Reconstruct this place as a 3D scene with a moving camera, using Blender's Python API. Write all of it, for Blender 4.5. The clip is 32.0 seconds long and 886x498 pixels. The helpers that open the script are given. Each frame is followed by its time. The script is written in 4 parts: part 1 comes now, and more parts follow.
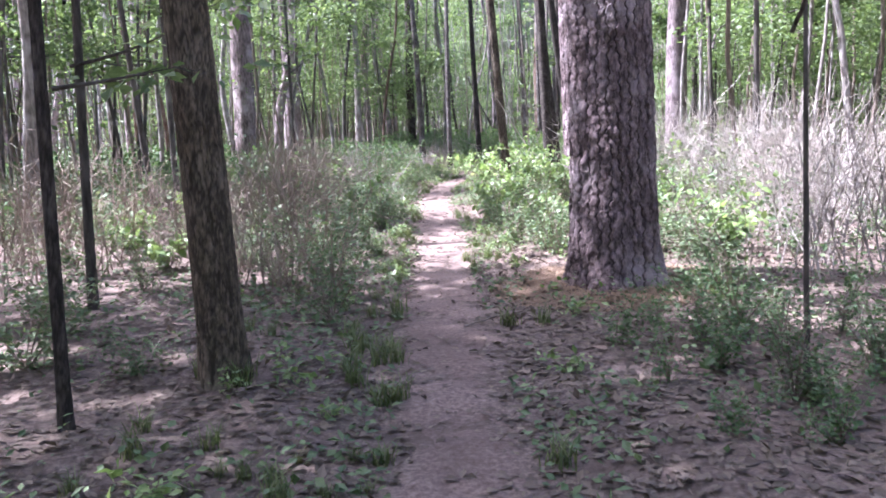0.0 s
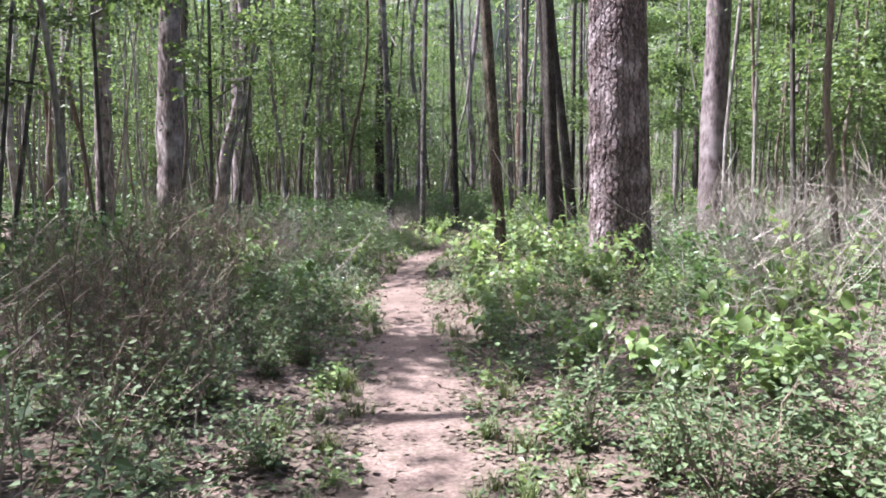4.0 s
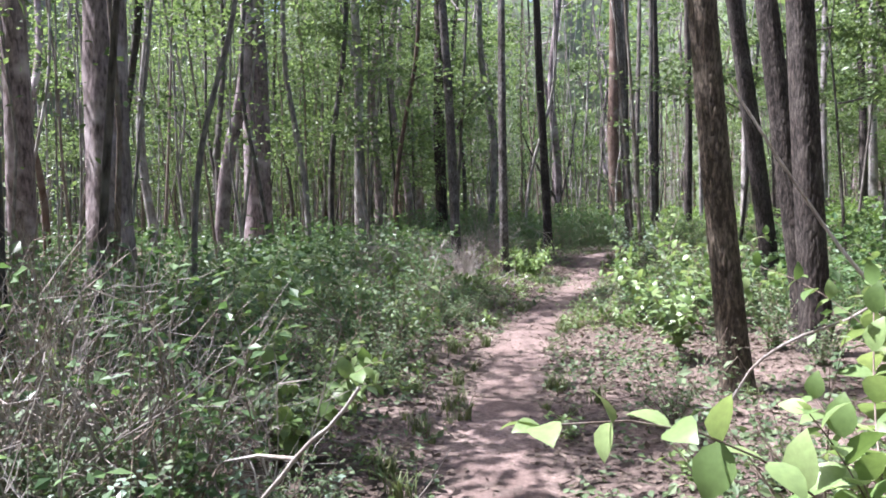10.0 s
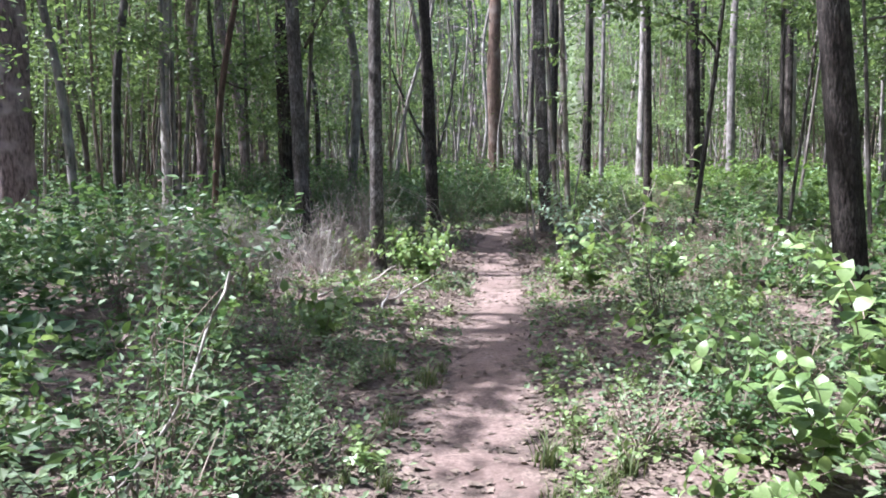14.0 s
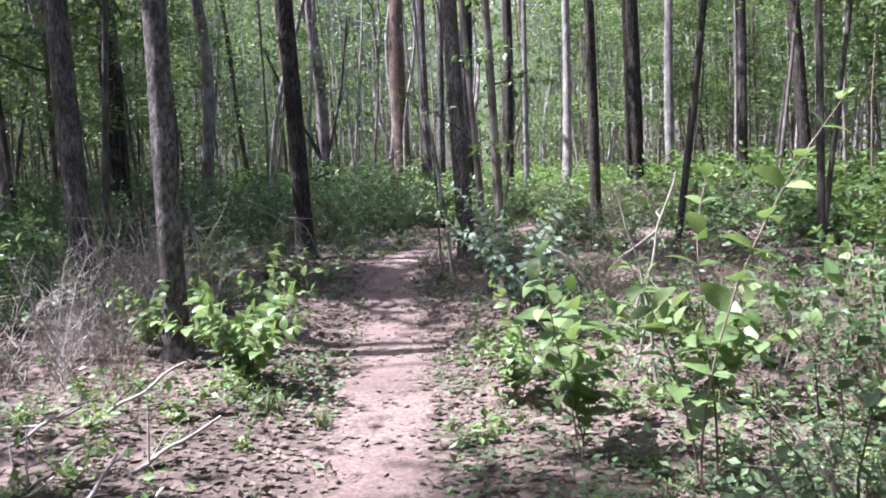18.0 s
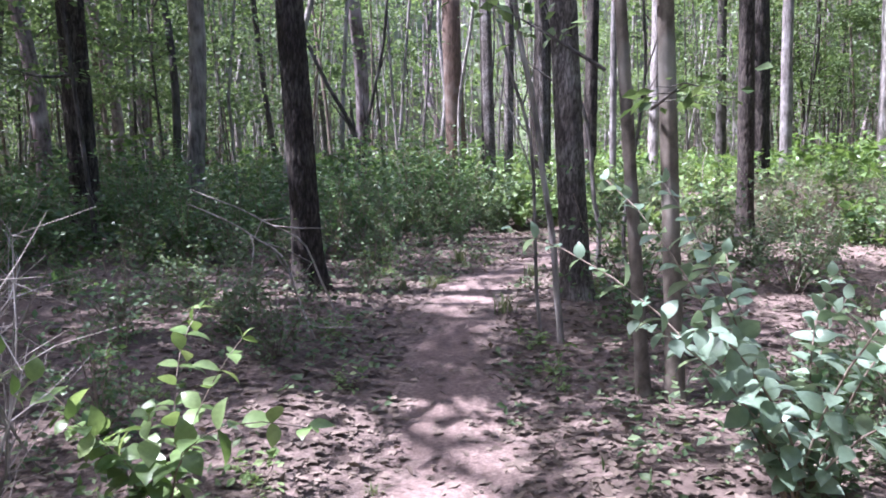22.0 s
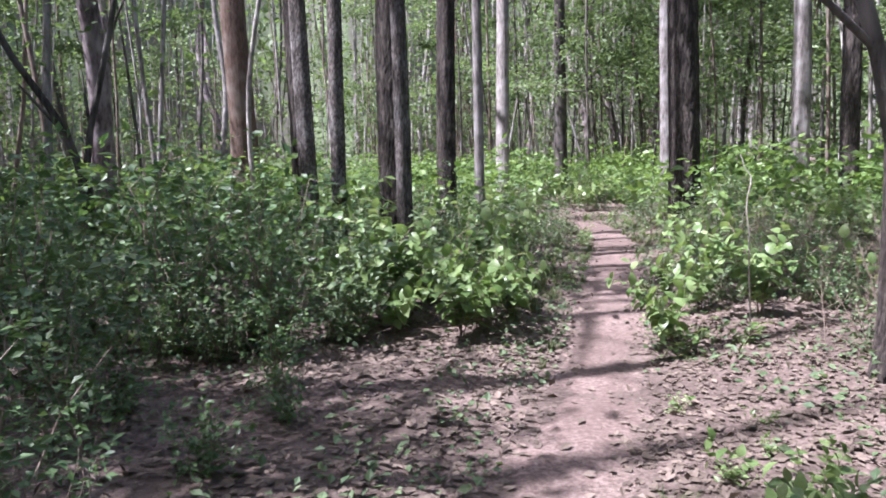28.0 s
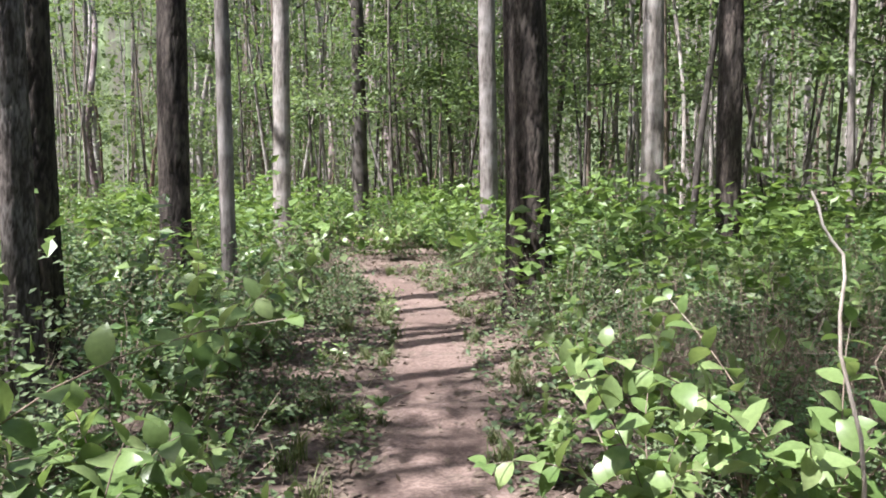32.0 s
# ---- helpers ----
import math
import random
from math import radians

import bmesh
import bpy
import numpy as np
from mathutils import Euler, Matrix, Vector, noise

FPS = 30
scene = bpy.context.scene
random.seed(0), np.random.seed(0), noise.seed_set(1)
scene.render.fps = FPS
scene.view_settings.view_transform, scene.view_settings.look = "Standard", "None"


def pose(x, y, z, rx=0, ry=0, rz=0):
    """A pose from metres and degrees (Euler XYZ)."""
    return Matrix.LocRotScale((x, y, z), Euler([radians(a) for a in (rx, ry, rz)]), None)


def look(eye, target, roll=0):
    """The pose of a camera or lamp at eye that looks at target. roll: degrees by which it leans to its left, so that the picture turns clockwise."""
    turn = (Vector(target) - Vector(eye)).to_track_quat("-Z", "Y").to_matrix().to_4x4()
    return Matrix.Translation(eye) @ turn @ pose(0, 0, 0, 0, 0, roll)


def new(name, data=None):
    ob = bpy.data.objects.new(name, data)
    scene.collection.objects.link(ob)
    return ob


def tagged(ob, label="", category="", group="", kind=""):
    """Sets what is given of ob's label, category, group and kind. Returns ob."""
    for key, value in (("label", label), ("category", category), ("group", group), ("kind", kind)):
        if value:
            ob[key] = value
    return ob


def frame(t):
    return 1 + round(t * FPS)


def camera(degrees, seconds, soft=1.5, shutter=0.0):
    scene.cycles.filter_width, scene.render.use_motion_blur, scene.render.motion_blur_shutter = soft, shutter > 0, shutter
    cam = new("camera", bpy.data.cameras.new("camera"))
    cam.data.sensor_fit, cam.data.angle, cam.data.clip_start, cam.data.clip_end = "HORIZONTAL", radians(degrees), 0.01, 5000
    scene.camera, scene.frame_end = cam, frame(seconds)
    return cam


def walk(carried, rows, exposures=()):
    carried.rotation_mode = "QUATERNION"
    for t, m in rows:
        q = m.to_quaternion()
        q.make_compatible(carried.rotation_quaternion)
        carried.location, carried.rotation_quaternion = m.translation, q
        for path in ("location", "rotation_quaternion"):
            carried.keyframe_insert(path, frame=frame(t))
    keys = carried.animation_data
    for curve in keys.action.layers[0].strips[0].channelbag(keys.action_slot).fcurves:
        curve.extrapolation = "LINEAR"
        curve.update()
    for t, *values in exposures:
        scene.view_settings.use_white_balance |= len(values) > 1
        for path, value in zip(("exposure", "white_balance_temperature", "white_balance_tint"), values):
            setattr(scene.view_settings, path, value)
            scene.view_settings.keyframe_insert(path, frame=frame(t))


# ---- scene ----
cam = camera(59.1, 32.0, 1.8)
PATH = [
    (0, (1.333, 1.729, 1.222), (1.207, 3.704, 0.935), -1.8),
    (0.5, (1.309, 2.302, 1.262), (1.152, 4.287, 1.075), -0.8),
    (1, (1.217, 2.846, 1.289), (1.071, 4.834, 1.133), -0.1),
    (1.5, (1.15, 3.407, 1.31), (1.092, 5.398, 1.13), -0.6),
    (2, (1.045, 4.017, 1.276), (0.983, 6.009, 1.103), -0.4),
    (2.5, (1.022, 4.597, 1.253), (0.959, 6.588, 1.078), -0.5),
    (4.5, (0.953, 6.825, 1.269), (0.917, 8.821, 1.147), 0.8),
    (5, (0.89, 7.408, 1.291), (0.847, 9.405, 1.19), -0.2),
    (5.5, (0.816, 8.0, 1.293), (0.769, 9.998, 1.219), -0.7),
    (6, (0.75, 8.621, 1.277), (0.706, 10.619, 1.203), -0.7),
    (6.5, (0.709, 9.239, 1.276), (0.667, 11.237, 1.203), -0.8),
    (7, (0.738, 9.865, 1.255), (0.686, 11.863, 1.182), -1.1),
    (7.5, (0.694, 10.485, 1.264), (0.611, 12.482, 1.182), -1.3),
    (8, (0.657, 11.13, 1.258), (0.522, 13.123, 1.16), -1.6),
    (8.5, (0.54, 11.76, 1.259), (0.37, 13.75, 1.161), -1.6),
    (9, (0.468, 12.44, 1.27), (0.283, 14.43, 1.199), -1.8),
    (9.5, (0.414, 13.093, 1.265), (0.212, 15.081, 1.191), -1.8),
    (10, (0.365, 13.79, 1.25), (0.153, 15.777, 1.165), -1.1),
    (10.5, (0.293, 14.47, 1.246), (0.082, 16.457, 1.162), -1.2),
    (11, (0.201, 15.096, 1.255), (0.068, 17.088, 1.141), -1.1),
    (11.5, (0.19, 15.773, 1.26), (0.114, 17.767, 1.124), -1.6),
    (12, (0.155, 16.507, 1.259), (0.184, 18.497, 1.063), -0.3),
    (12.5, (0.121, 17.193, 1.292), (0.161, 19.183, 1.098), -0.2),
    (13, (0.053, 17.868, 1.311), (0.102, 19.858, 1.115), -0.2),
    (13.5, (0.029, 18.53, 1.336), (0.152, 20.515, 1.125), -0.5),
    (14, (0.019, 19.183, 1.332), (0.171, 21.166, 1.126), -0.2),
    (14.5, (0.112, 19.846, 1.315), (0.362, 21.822, 1.134), 0.2),
    (16.5, (0.629, 21.843, 1.304), (0.819, 23.829, 1.163), -0.4),
    (17, (0.662, 22.312, 1.313), (0.873, 24.3, 1.237), -0.2),
    (17.5, (0.72, 22.803, 1.29), (1.028, 24.772, 1.124), -1.6),
    (18, (0.815, 23.246, 1.284), (1.178, 25.203, 1.087), -1.8),
    (18.5, (0.881, 23.7, 1.294), (1.257, 25.656, 1.111), -1.7),
    (19, (0.975, 24.195, 1.273), (1.347, 26.154, 1.107), -1.1),
    (19.5, (1.011, 24.679, 1.263), (1.303, 26.648, 1.069), -0.5),
    (20, (1.074, 25.155, 1.259), (1.322, 27.126, 1.034), -0.4),
    (20.5, (1.099, 25.66, 1.246), (1.309, 27.636, 1.02), -0.9),
    (21, (1.111, 26.115, 1.241), (1.352, 28.087, 1.012), -0.4),
    (21.5, (1.156, 26.544, 1.248), (1.394, 28.518, 1.035), -1.4),
    (22, (1.187, 26.99, 1.246), (1.432, 28.962, 1.016), -0.9),
    (22.5, (1.232, 27.454, 1.23), (1.457, 29.428, 0.996), -0.5),
    (23, (1.26, 27.933, 1.23), (1.494, 29.905, 0.995), -0.4),
    (23.5, (1.319, 28.45, 1.229), (1.571, 30.42, 0.993), -0.5),
    (24, (1.339, 28.919, 1.225), (1.663, 30.871, 0.939), -0.2),
    (24.5, (1.383, 29.333, 1.255), (1.703, 31.285, 0.958), -0.3),
    (26.5, (1.534, 30.764, 1.386), (1.86, 32.727, 1.189), 0.3),
    (27, (1.592, 31.21, 1.426), (1.958, 33.165, 1.219), -0.2),
    (27.5, (1.674, 31.709, 1.488), (2.34, 33.576, 1.221), -0.4),
    (28, (1.79, 32.165, 1.533), (2.551, 33.997, 1.281), -1.4),
    (28.5, (1.962, 32.592, 1.539), (2.881, 34.36, 1.375), -0.7),
    (29, (2.182, 33.015, 1.527), (3.156, 34.756, 1.385), 0.2),
    (29.5, (2.374, 33.415, 1.529), (3.409, 35.122, 1.4), 0.1),
    (30, (2.655, 33.775, 1.518), (3.86, 35.37, 1.449), -0.9),
    (30.5, (2.933, 34.146, 1.516), (4.121, 35.752, 1.424), -1.9),
    (31, (3.244, 34.506, 1.508), (4.446, 36.095, 1.338), -2.0),
    (31.5, (3.514, 34.828, 1.502), (4.711, 36.42, 1.326), -1.9),
    (32, (3.79, 35.18, 1.488), (4.983, 36.776, 1.312), -0.2),
]
walk(cam, [(t, look(eye, target, roll)) for t, eye, target, roll in PATH], [(0, 2.75, 5450, 24), (2, 2.28, 5600, 19), (5, 2.04, 5850, 14), (9, 2.05, 5850, 14), (12, 2.05, 5350, 25), (14, 2.05, 5550, 14), (17, 2.12, 5500, 20), (18.5, 1.98, 5550, 20), (20, 2.08, 5550, 18), (22, 2.3, 5400, 25), (24, 2.28, 5400, 27), (27, 2.15, 5400, 30), (28, 1.84, 5600, 22), (30, 1.76, 6000, 12), (31, 1.7, 6000, 12), (32, 1.72, 6100, 12)])

# ---- world, sun, exposure ----
SUN_ELEV, SUN_AZ = radians(60), radians(275)   # azimuth clockwise from +y
world = bpy.data.worlds.new("world")
scene.world = world
world.use_nodes = True
wn = world.node_tree
sky = wn.nodes.new("ShaderNodeTexSky")
sky.sky_type, sky.sun_disc = "NISHITA", False
sky.sun_elevation, sky.sun_rotation = SUN_ELEV, SUN_AZ
sky.air_density, sky.dust_density, sky.ozone_density = 0.8, 4.0, 0.8
wn.nodes["Background"].inputs["Strength"].default_value = 0.1
wn.links.new(sky.outputs[0], wn.nodes["Background"].inputs["Color"])
sun_data = bpy.data.lights.new("sun", "SUN")
sun_data.energy, sun_data.angle, sun_data.color = 5.0, radians(0.53), (1.0, 0.95, 0.88)
sun = new("sun", sun_data)
sun_from = Vector((math.sin(SUN_AZ) * math.cos(SUN_ELEV), math.cos(SUN_AZ) * math.cos(SUN_ELEV), math.sin(SUN_ELEV)))
sun.matrix_world = look(sun_from * 60, (0, 0, 0))


# ---- materials ----
def material(name, rough=0.8):
    m = bpy.data.materials.new(name)
    m.use_nodes = True
    b = m.node_tree.nodes["Principled BSDF"]
    b.inputs["Roughness"].default_value = rough
    b.inputs["Specular IOR Level"].default_value = 0.25
    return m, m.node_tree, b


def node(nt, kind, **values):
    n = nt.nodes.new(kind)
    for key, value in values.items():
        n.inputs[key].default_value = value
    return n


def ramp(nt, fac, stops):
    r = nt.nodes.new("ShaderNodeValToRGB")
    while len(r.color_ramp.elements) < len(stops):
        r.color_ramp.elements.new(0.5)
    for e, (p, c) in zip(r.color_ramp.elements, stops):
        e.position, e.color = p, (*c, 1)
    nt.links.new(fac, r.inputs[0])
    return r.outputs[0]


def coords(nt, scale=(1, 1, 1)):
    t = nt.nodes.new("ShaderNodeTexCoord")
    mp = nt.nodes.new("ShaderNodeMapping")
    mp.inputs["Scale"].default_value = scale
    nt.links.new(t.outputs["Object"], mp.inputs[0])
    return mp.outputs[0]


def noise_tex(nt, vec, scale, detail=6.0, rough=0.6):
    n = node(nt, "ShaderNodeTexNoise", Scale=scale, Detail=detail, Roughness=rough)
    nt.links.new(vec, n.inputs["Vector"])
    return n.outputs["Fac"]


def mix(nt, fac, a, b, blend="MIX"):
    m = nt.nodes.new("ShaderNodeMix")
    m.data_type, m.blend_type = "RGBA", blend
    for sock, v in ((m.inputs[0], fac), (m.inputs[6], a), (m.inputs[7], b)):
        if isinstance(v, (int, float)):
            sock.default_value = v
        elif isinstance(v, tuple):
            sock.default_value = (*v, 1)
        else:
            nt.links.new(v, sock)
    return m.outputs[2]


def bump(nt, b, height, strength=0.5, distance=0.02):
    n = node(nt, "ShaderNodeBump", Strength=strength, Distance=distance)
    nt.links.new(height, n.inputs["Height"])
    nt.links.new(n.outputs[0], b.inputs["Normal"])


def bark(name, dark, light, lichen, stretch=0.22, scale=26.0, depth=0.02, shaded_cracks=False):
    m, nt, b = material(name, 0.9)
    vec = coords(nt, (1, 1, stretch))
    fine = noise_tex(nt, vec, scale, 8, 0.65)
    broad = noise_tex(nt, coords(nt), 2.3, 3, 0.5)
    col = ramp(nt, fine, ((0.34, dark), (0.66, light)))
    col = mix(nt, ramp(nt, broad, ((0.5, (0, 0, 0)), (0.72, (1, 1, 1)))), col, lichen)
    info = nt.nodes.new("ShaderNodeObjectInfo")
    tone = ramp(nt, info.outputs["Random"], ((0, (0.62, 0.62, 0.64)), (1, (1, 1, 1))))
    col = mix(nt, 1.0, col, tone, "MULTIPLY")
    # Cracks are mixed to the dark tone: shade in them put into the colour.
    if shaded_cracks:
        at = nt.nodes.new("ShaderNodeAttribute")
        at.attribute_name = "fissure"
        col = mix(nt, at.outputs["Fac"], col, dark)
    nt.links.new(col, b.inputs["Base Color"])
    bump(nt, b, fine, 0.8, depth)
    return m


def leaf(name, dark, light, translucent=0.45, rough=0.5):
    m, nt, b = material(name, rough)
    geo = nt.nodes.new("ShaderNodeNewGeometry")
    info = nt.nodes.new("ShaderNodeObjectInfo")
    base = ramp(nt, geo.outputs["Random Per Island"], ((0, dark), (1, light)))
    tone = ramp(nt, info.outputs["Random"], ((0, (0.75, 0.8, 0.72)), (1, (1, 1, 1))))
    patch = ramp(nt, noise_tex(nt, coords(nt), 60, 2), ((0.3, (0.8, 0.8, 0.8)), (0.7, (1, 1, 1))))
    col = mix(nt, 1.0, mix(nt, 1.0, base, tone, "MULTIPLY"), patch, "MULTIPLY")
    nt.links.new(col, b.inputs["Base Color"])
    b.inputs["Specular IOR Level"].default_value = 0.5
    tr = nt.nodes.new("ShaderNodeBsdfTranslucent")
    nt.links.new(mix(nt, 1.0, col, (1.0, 1.0, 0.68), "MULTIPLY"), tr.inputs["Color"])
    mx = node(nt, "ShaderNodeMixShader", Fac=translucent)
    out = nt.nodes["Material Output"]
    nt.links.new(b.outputs[0], mx.inputs[1])
    nt.links.new(tr.outputs[0], mx.inputs[2])
    nt.links.new(mx.outputs[0], out.inputs["Surface"])
    return m


def earth(name, dark, mid, light, scale, depth, edge=None):
    m, nt, b = material(name, 0.95)
    vec = coords(nt)
    grain = noise_tex(nt, vec, scale, 9, 0.7)
    broad = noise_tex(nt, vec, 0.9, 4, 0.55)
    col = ramp(nt, grain, ((0.32, dark), (0.5, mid), (0.7, light)))
    col = mix(nt, ramp(nt, broad, ((0.42, (0, 0, 0)), (0.6, (0.6, 0.6, 0.6)))), col, dark)
    if edge:
        # Towards the rim the bare soil gives way to the floor's litter in ragged patches.
        at = nt.nodes.new("ShaderNodeAttribute")
        at.attribute_name = "fissure"
        add = nt.nodes.new("ShaderNodeMath")
        nt.links.new(at.outputs["Fac"], add.inputs[0])
        ragged = nt.nodes.new("ShaderNodeMath")
        ragged.operation = "MULTIPLY"
        ragged.inputs[1].default_value = 2.0
        nt.links.new(noise_tex(nt, vec, 7, 6, 0.7), ragged.inputs[0])
        nt.links.new(ragged.outputs[0], add.inputs[1])
        rim = ramp(nt, grain, ((0.32, edge[0]), (0.5, edge[1]), (0.7, edge[2])))
        shift = nt.nodes.new("ShaderNodeMapRange")
        shift.inputs["From Min"].default_value, shift.inputs["From Max"].default_value = 1.4, 1.72
        nt.links.new(add.outputs[0], shift.inputs["Value"])
        col = mix(nt, shift.outputs[0], col, rim)
    nt.links.new(col, b.inputs["Base Color"])
    bump(nt, b, grain, 0.6, depth)
    return m


PINE_BARK = bark("pine_bark", (0.06, 0.046, 0.046), (0.36, 0.285, 0.285), (0.5, 0.43, 0.44), 0.3, 20, 0.015)
PLATED_BARK = bark("plated_pine_bark", (0.04, 0.028, 0.029), (0.42, 0.315, 0.32), (0.6, 0.5, 0.52), 0.5, 30, 0.016, True)
RIDGED_BARK = bark("ridged_bark", (0.016, 0.013, 0.012), (0.115, 0.092, 0.08), (0.15, 0.13, 0.115), 0.34, 44, 0.012, True)
RIDGED_GREY = bark("ridged_grey_bark", (0.04, 0.033, 0.03), (0.27, 0.235, 0.215), (0.40, 0.375, 0.36), 0.34, 44, 0.012, True)
RIDGED_BROWN = bark("ridged_brown_bark", (0.03, 0.024, 0.018), (0.24, 0.185, 0.135), (0.3, 0.25, 0.19), 0.5, 40, 0.012, True)
MOTTLED_BARK = bark("mottled_bark", (0.10, 0.082, 0.066), (0.25, 0.21, 0.17), (0.42, 0.4, 0.35), 0.7, 18, 0.004)
DARK_BARK = bark("dark_bark", (0.035, 0.03, 0.027), (0.15, 0.13, 0.115), (0.22, 0.2, 0.185))
GREY_BARK = bark("grey_bark", (0.11, 0.096, 0.088), (0.39, 0.35, 0.325), (0.54, 0.51, 0.49))
RED_BARK = bark("red_bark", (0.07, 0.045, 0.035), (0.20, 0.135, 0.105), (0.25, 0.20, 0.17))
DEAD_WOOD = bark("dead_wood", (0.20, 0.165, 0.14), (0.44, 0.39, 0.35), (0.5, 0.47, 0.44), 0.15, 40, 0.005)
TWIG = bark("brown_twig", (0.13, 0.095, 0.075), (0.33, 0.26, 0.21), (0.38, 0.33, 0.28), 0.2, 40, 0.004)
CANOPY = leaf("canopy_leaf", (0.095, 0.15, 0.06), (0.245, 0.325, 0.15), 0.5)
LEAF_BROAD = leaf("broad_leaf", (0.145, 0.23, 0.075), (0.35, 0.44, 0.2), 0.42, 0.38)
LEAF_PALE = leaf("pale_leaf", (0.2, 0.28, 0.2), (0.36, 0.45, 0.36), 0.35, 0.35)
# A brighter green than LEAF_FERN: sunlight on far leaves put into the colour.
LEAF_LIT_TONE = leaf("lit_tone_leaf", (0.12, 0.20, 0.055), (0.27, 0.38, 0.125), 0.45, 0.42)
LEAF_SMALL = leaf("small_leaf", (0.08, 0.13, 0.06), (0.21, 0.27, 0.14), 0.35, 0.6)
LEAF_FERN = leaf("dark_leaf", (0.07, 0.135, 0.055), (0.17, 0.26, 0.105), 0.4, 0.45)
GRASS = leaf("grass_blade", (0.07, 0.11, 0.035), (0.19, 0.21, 0.09), 0.35, 0.6)
LITTER = leaf("dry_leaf", (0.09, 0.063, 0.05), (0.24, 0.178, 0.15), 0.1, 0.85)
STRAW = leaf("pine_straw", (0.16, 0.095, 0.06), (0.36, 0.25, 0.18), 0.1, 0.8)
FLOOR_TONES = ((0.07, 0.051, 0.043), (0.15, 0.11, 0.094), (0.27, 0.21, 0.185))
SOIL = earth("trail_soil", (0.085, 0.058, 0.049), (0.17, 0.122, 0.107), (0.29, 0.222, 0.202), 38, 0.014, FLOOR_TONES)
FLOOR = earth("forest_floor", *FLOOR_TONES, 30, 0.03)

# ---- shapes ----


class Shape:
    """Collects vertices and faces, and makes them one mesh."""

    def __init__(self):
        self.v, self.f, self.n, self.fissure = [], [], 0, None

    def add(self, v, f):
        v, f = np.asarray(v, float).reshape(-1, 3), np.asarray(f, int)
        self.v.append(v)
        self.f.append(f + self.n)
        self.n += len(v)
        return self

    def mesh(self, name, mat, smooth=False):
        me = bpy.data.meshes.new(name)
        v = np.concatenate(self.v)
        loops = np.concatenate([f.ravel() for f in self.f])
        sizes = np.concatenate([np.full(len(f), f.shape[1]) for f in self.f])
        me.vertices.add(len(v))
        me.vertices.foreach_set("co", v.ravel())
        me.loops.add(len(loops))
        me.loops.foreach_set("vertex_index", loops)
        me.polygons.add(len(sizes))
        me.polygons.foreach_set("loop_start", np.r_[0, np.cumsum(sizes)[:-1]])
        me.polygons.foreach_set("loop_total", sizes)
        me.polygons.foreach_set("use_smooth", np.full(len(sizes), smooth))
        me.update(calc_edges=True)
        me.materials.append(mat)
        if self.fissure is not None:
            me.attributes.new("fissure", "FLOAT", "POINT").data.foreach_set("value", self.fissure)
        return me


def part(name, data, parent=None, label=""):
    ob = new(name, data)
    if parent:
        ob.parent = parent
    return tagged(ob, label) if label else ob


def tube(points, radii, sides=6):
    """A tube along points."""
    p, r = np.asarray(points, float), np.asarray(radii, float)
    d = np.gradient(p, axis=0)
    d /= np.linalg.norm(d, axis=1, keepdims=True) + 1e-9
    ref = np.where(np.abs(d[:, 2:3]) < 0.9, [[0, 0, 1.0]], [[1.0, 0, 0]])
    a = np.cross(d, ref)
    a /= np.linalg.norm(a, axis=1, keepdims=True) + 1e-9
    b = np.cross(d, a)
    ang = np.linspace(0, 2 * np.pi, sides, endpoint=False)
    v = p[:, None] + r[:, None, None] * (np.cos(ang)[None, :, None] * a[:, None] + np.sin(ang)[None, :, None] * b[:, None])
    i, j = np.meshgrid(np.arange(len(p) - 1), np.arange(sides), indexing="ij")
    k = (j + 1) % sides
    f = np.stack([i * sides + j, i * sides + k, (i + 1) * sides + k, (i + 1) * sides + j], -1).reshape(-1, 4)
    return v.reshape(-1, 3), f


def leaf_template(kind):
    """Leaf outlines along +x, folded at the rib and drooping at the tip."""
    if kind == "quad":
        return np.array([(0, 0, 0), (0.5, 0.3, 0.06), (1, 0, -0.05), (0.5, -0.3, 0.06)], float), np.array([(0, 1, 2, 3)])
    if kind == "small":
        v = [(0, 0, 0), (0.35, 0.26, 0.05), (0.75, 0.2, 0.02), (1, 0, -0.1), (0.75, -0.2, 0.02), (0.35, -0.26, 0.05), (0.5, 0, 0)]
        return np.array(v, float), np.array([(0, 6, 2, 1), (6, 3, 2, 2), (0, 5, 4, 6), (6, 4, 3, 3)])[[0, 2]]
    xs, ws, zs = (0, 0.18, 0.42, 0.68, 0.88, 1.0), (0.04, 0.25, 0.35, 0.28, 0.12, 0.0), (0, 0.03, 0.04, 0, -0.07, -0.15)
    v = [(x, s * w, z + (0.18 * w if s else 0)) for x, w, z in zip(xs, ws, zs) for s in (1, 0, -1)]
    f = [(3 * i + k, 3 * i + k + 1, 3 * i + k + 4, 3 * i + k + 3) for i in range(5) for k in (0, 1)]
    return np.array(v, float), np.array(f)


def frames_from(d, up):
    """Turns with x along d and z near up."""
    d = d / (np.linalg.norm(d, axis=1, keepdims=True) + 1e-9)
    y = np.cross(up, d)
    y /= np.linalg.norm(y, axis=1, keepdims=True) + 1e-9
    return np.stack([d, y, np.cross(d, y)], -1)


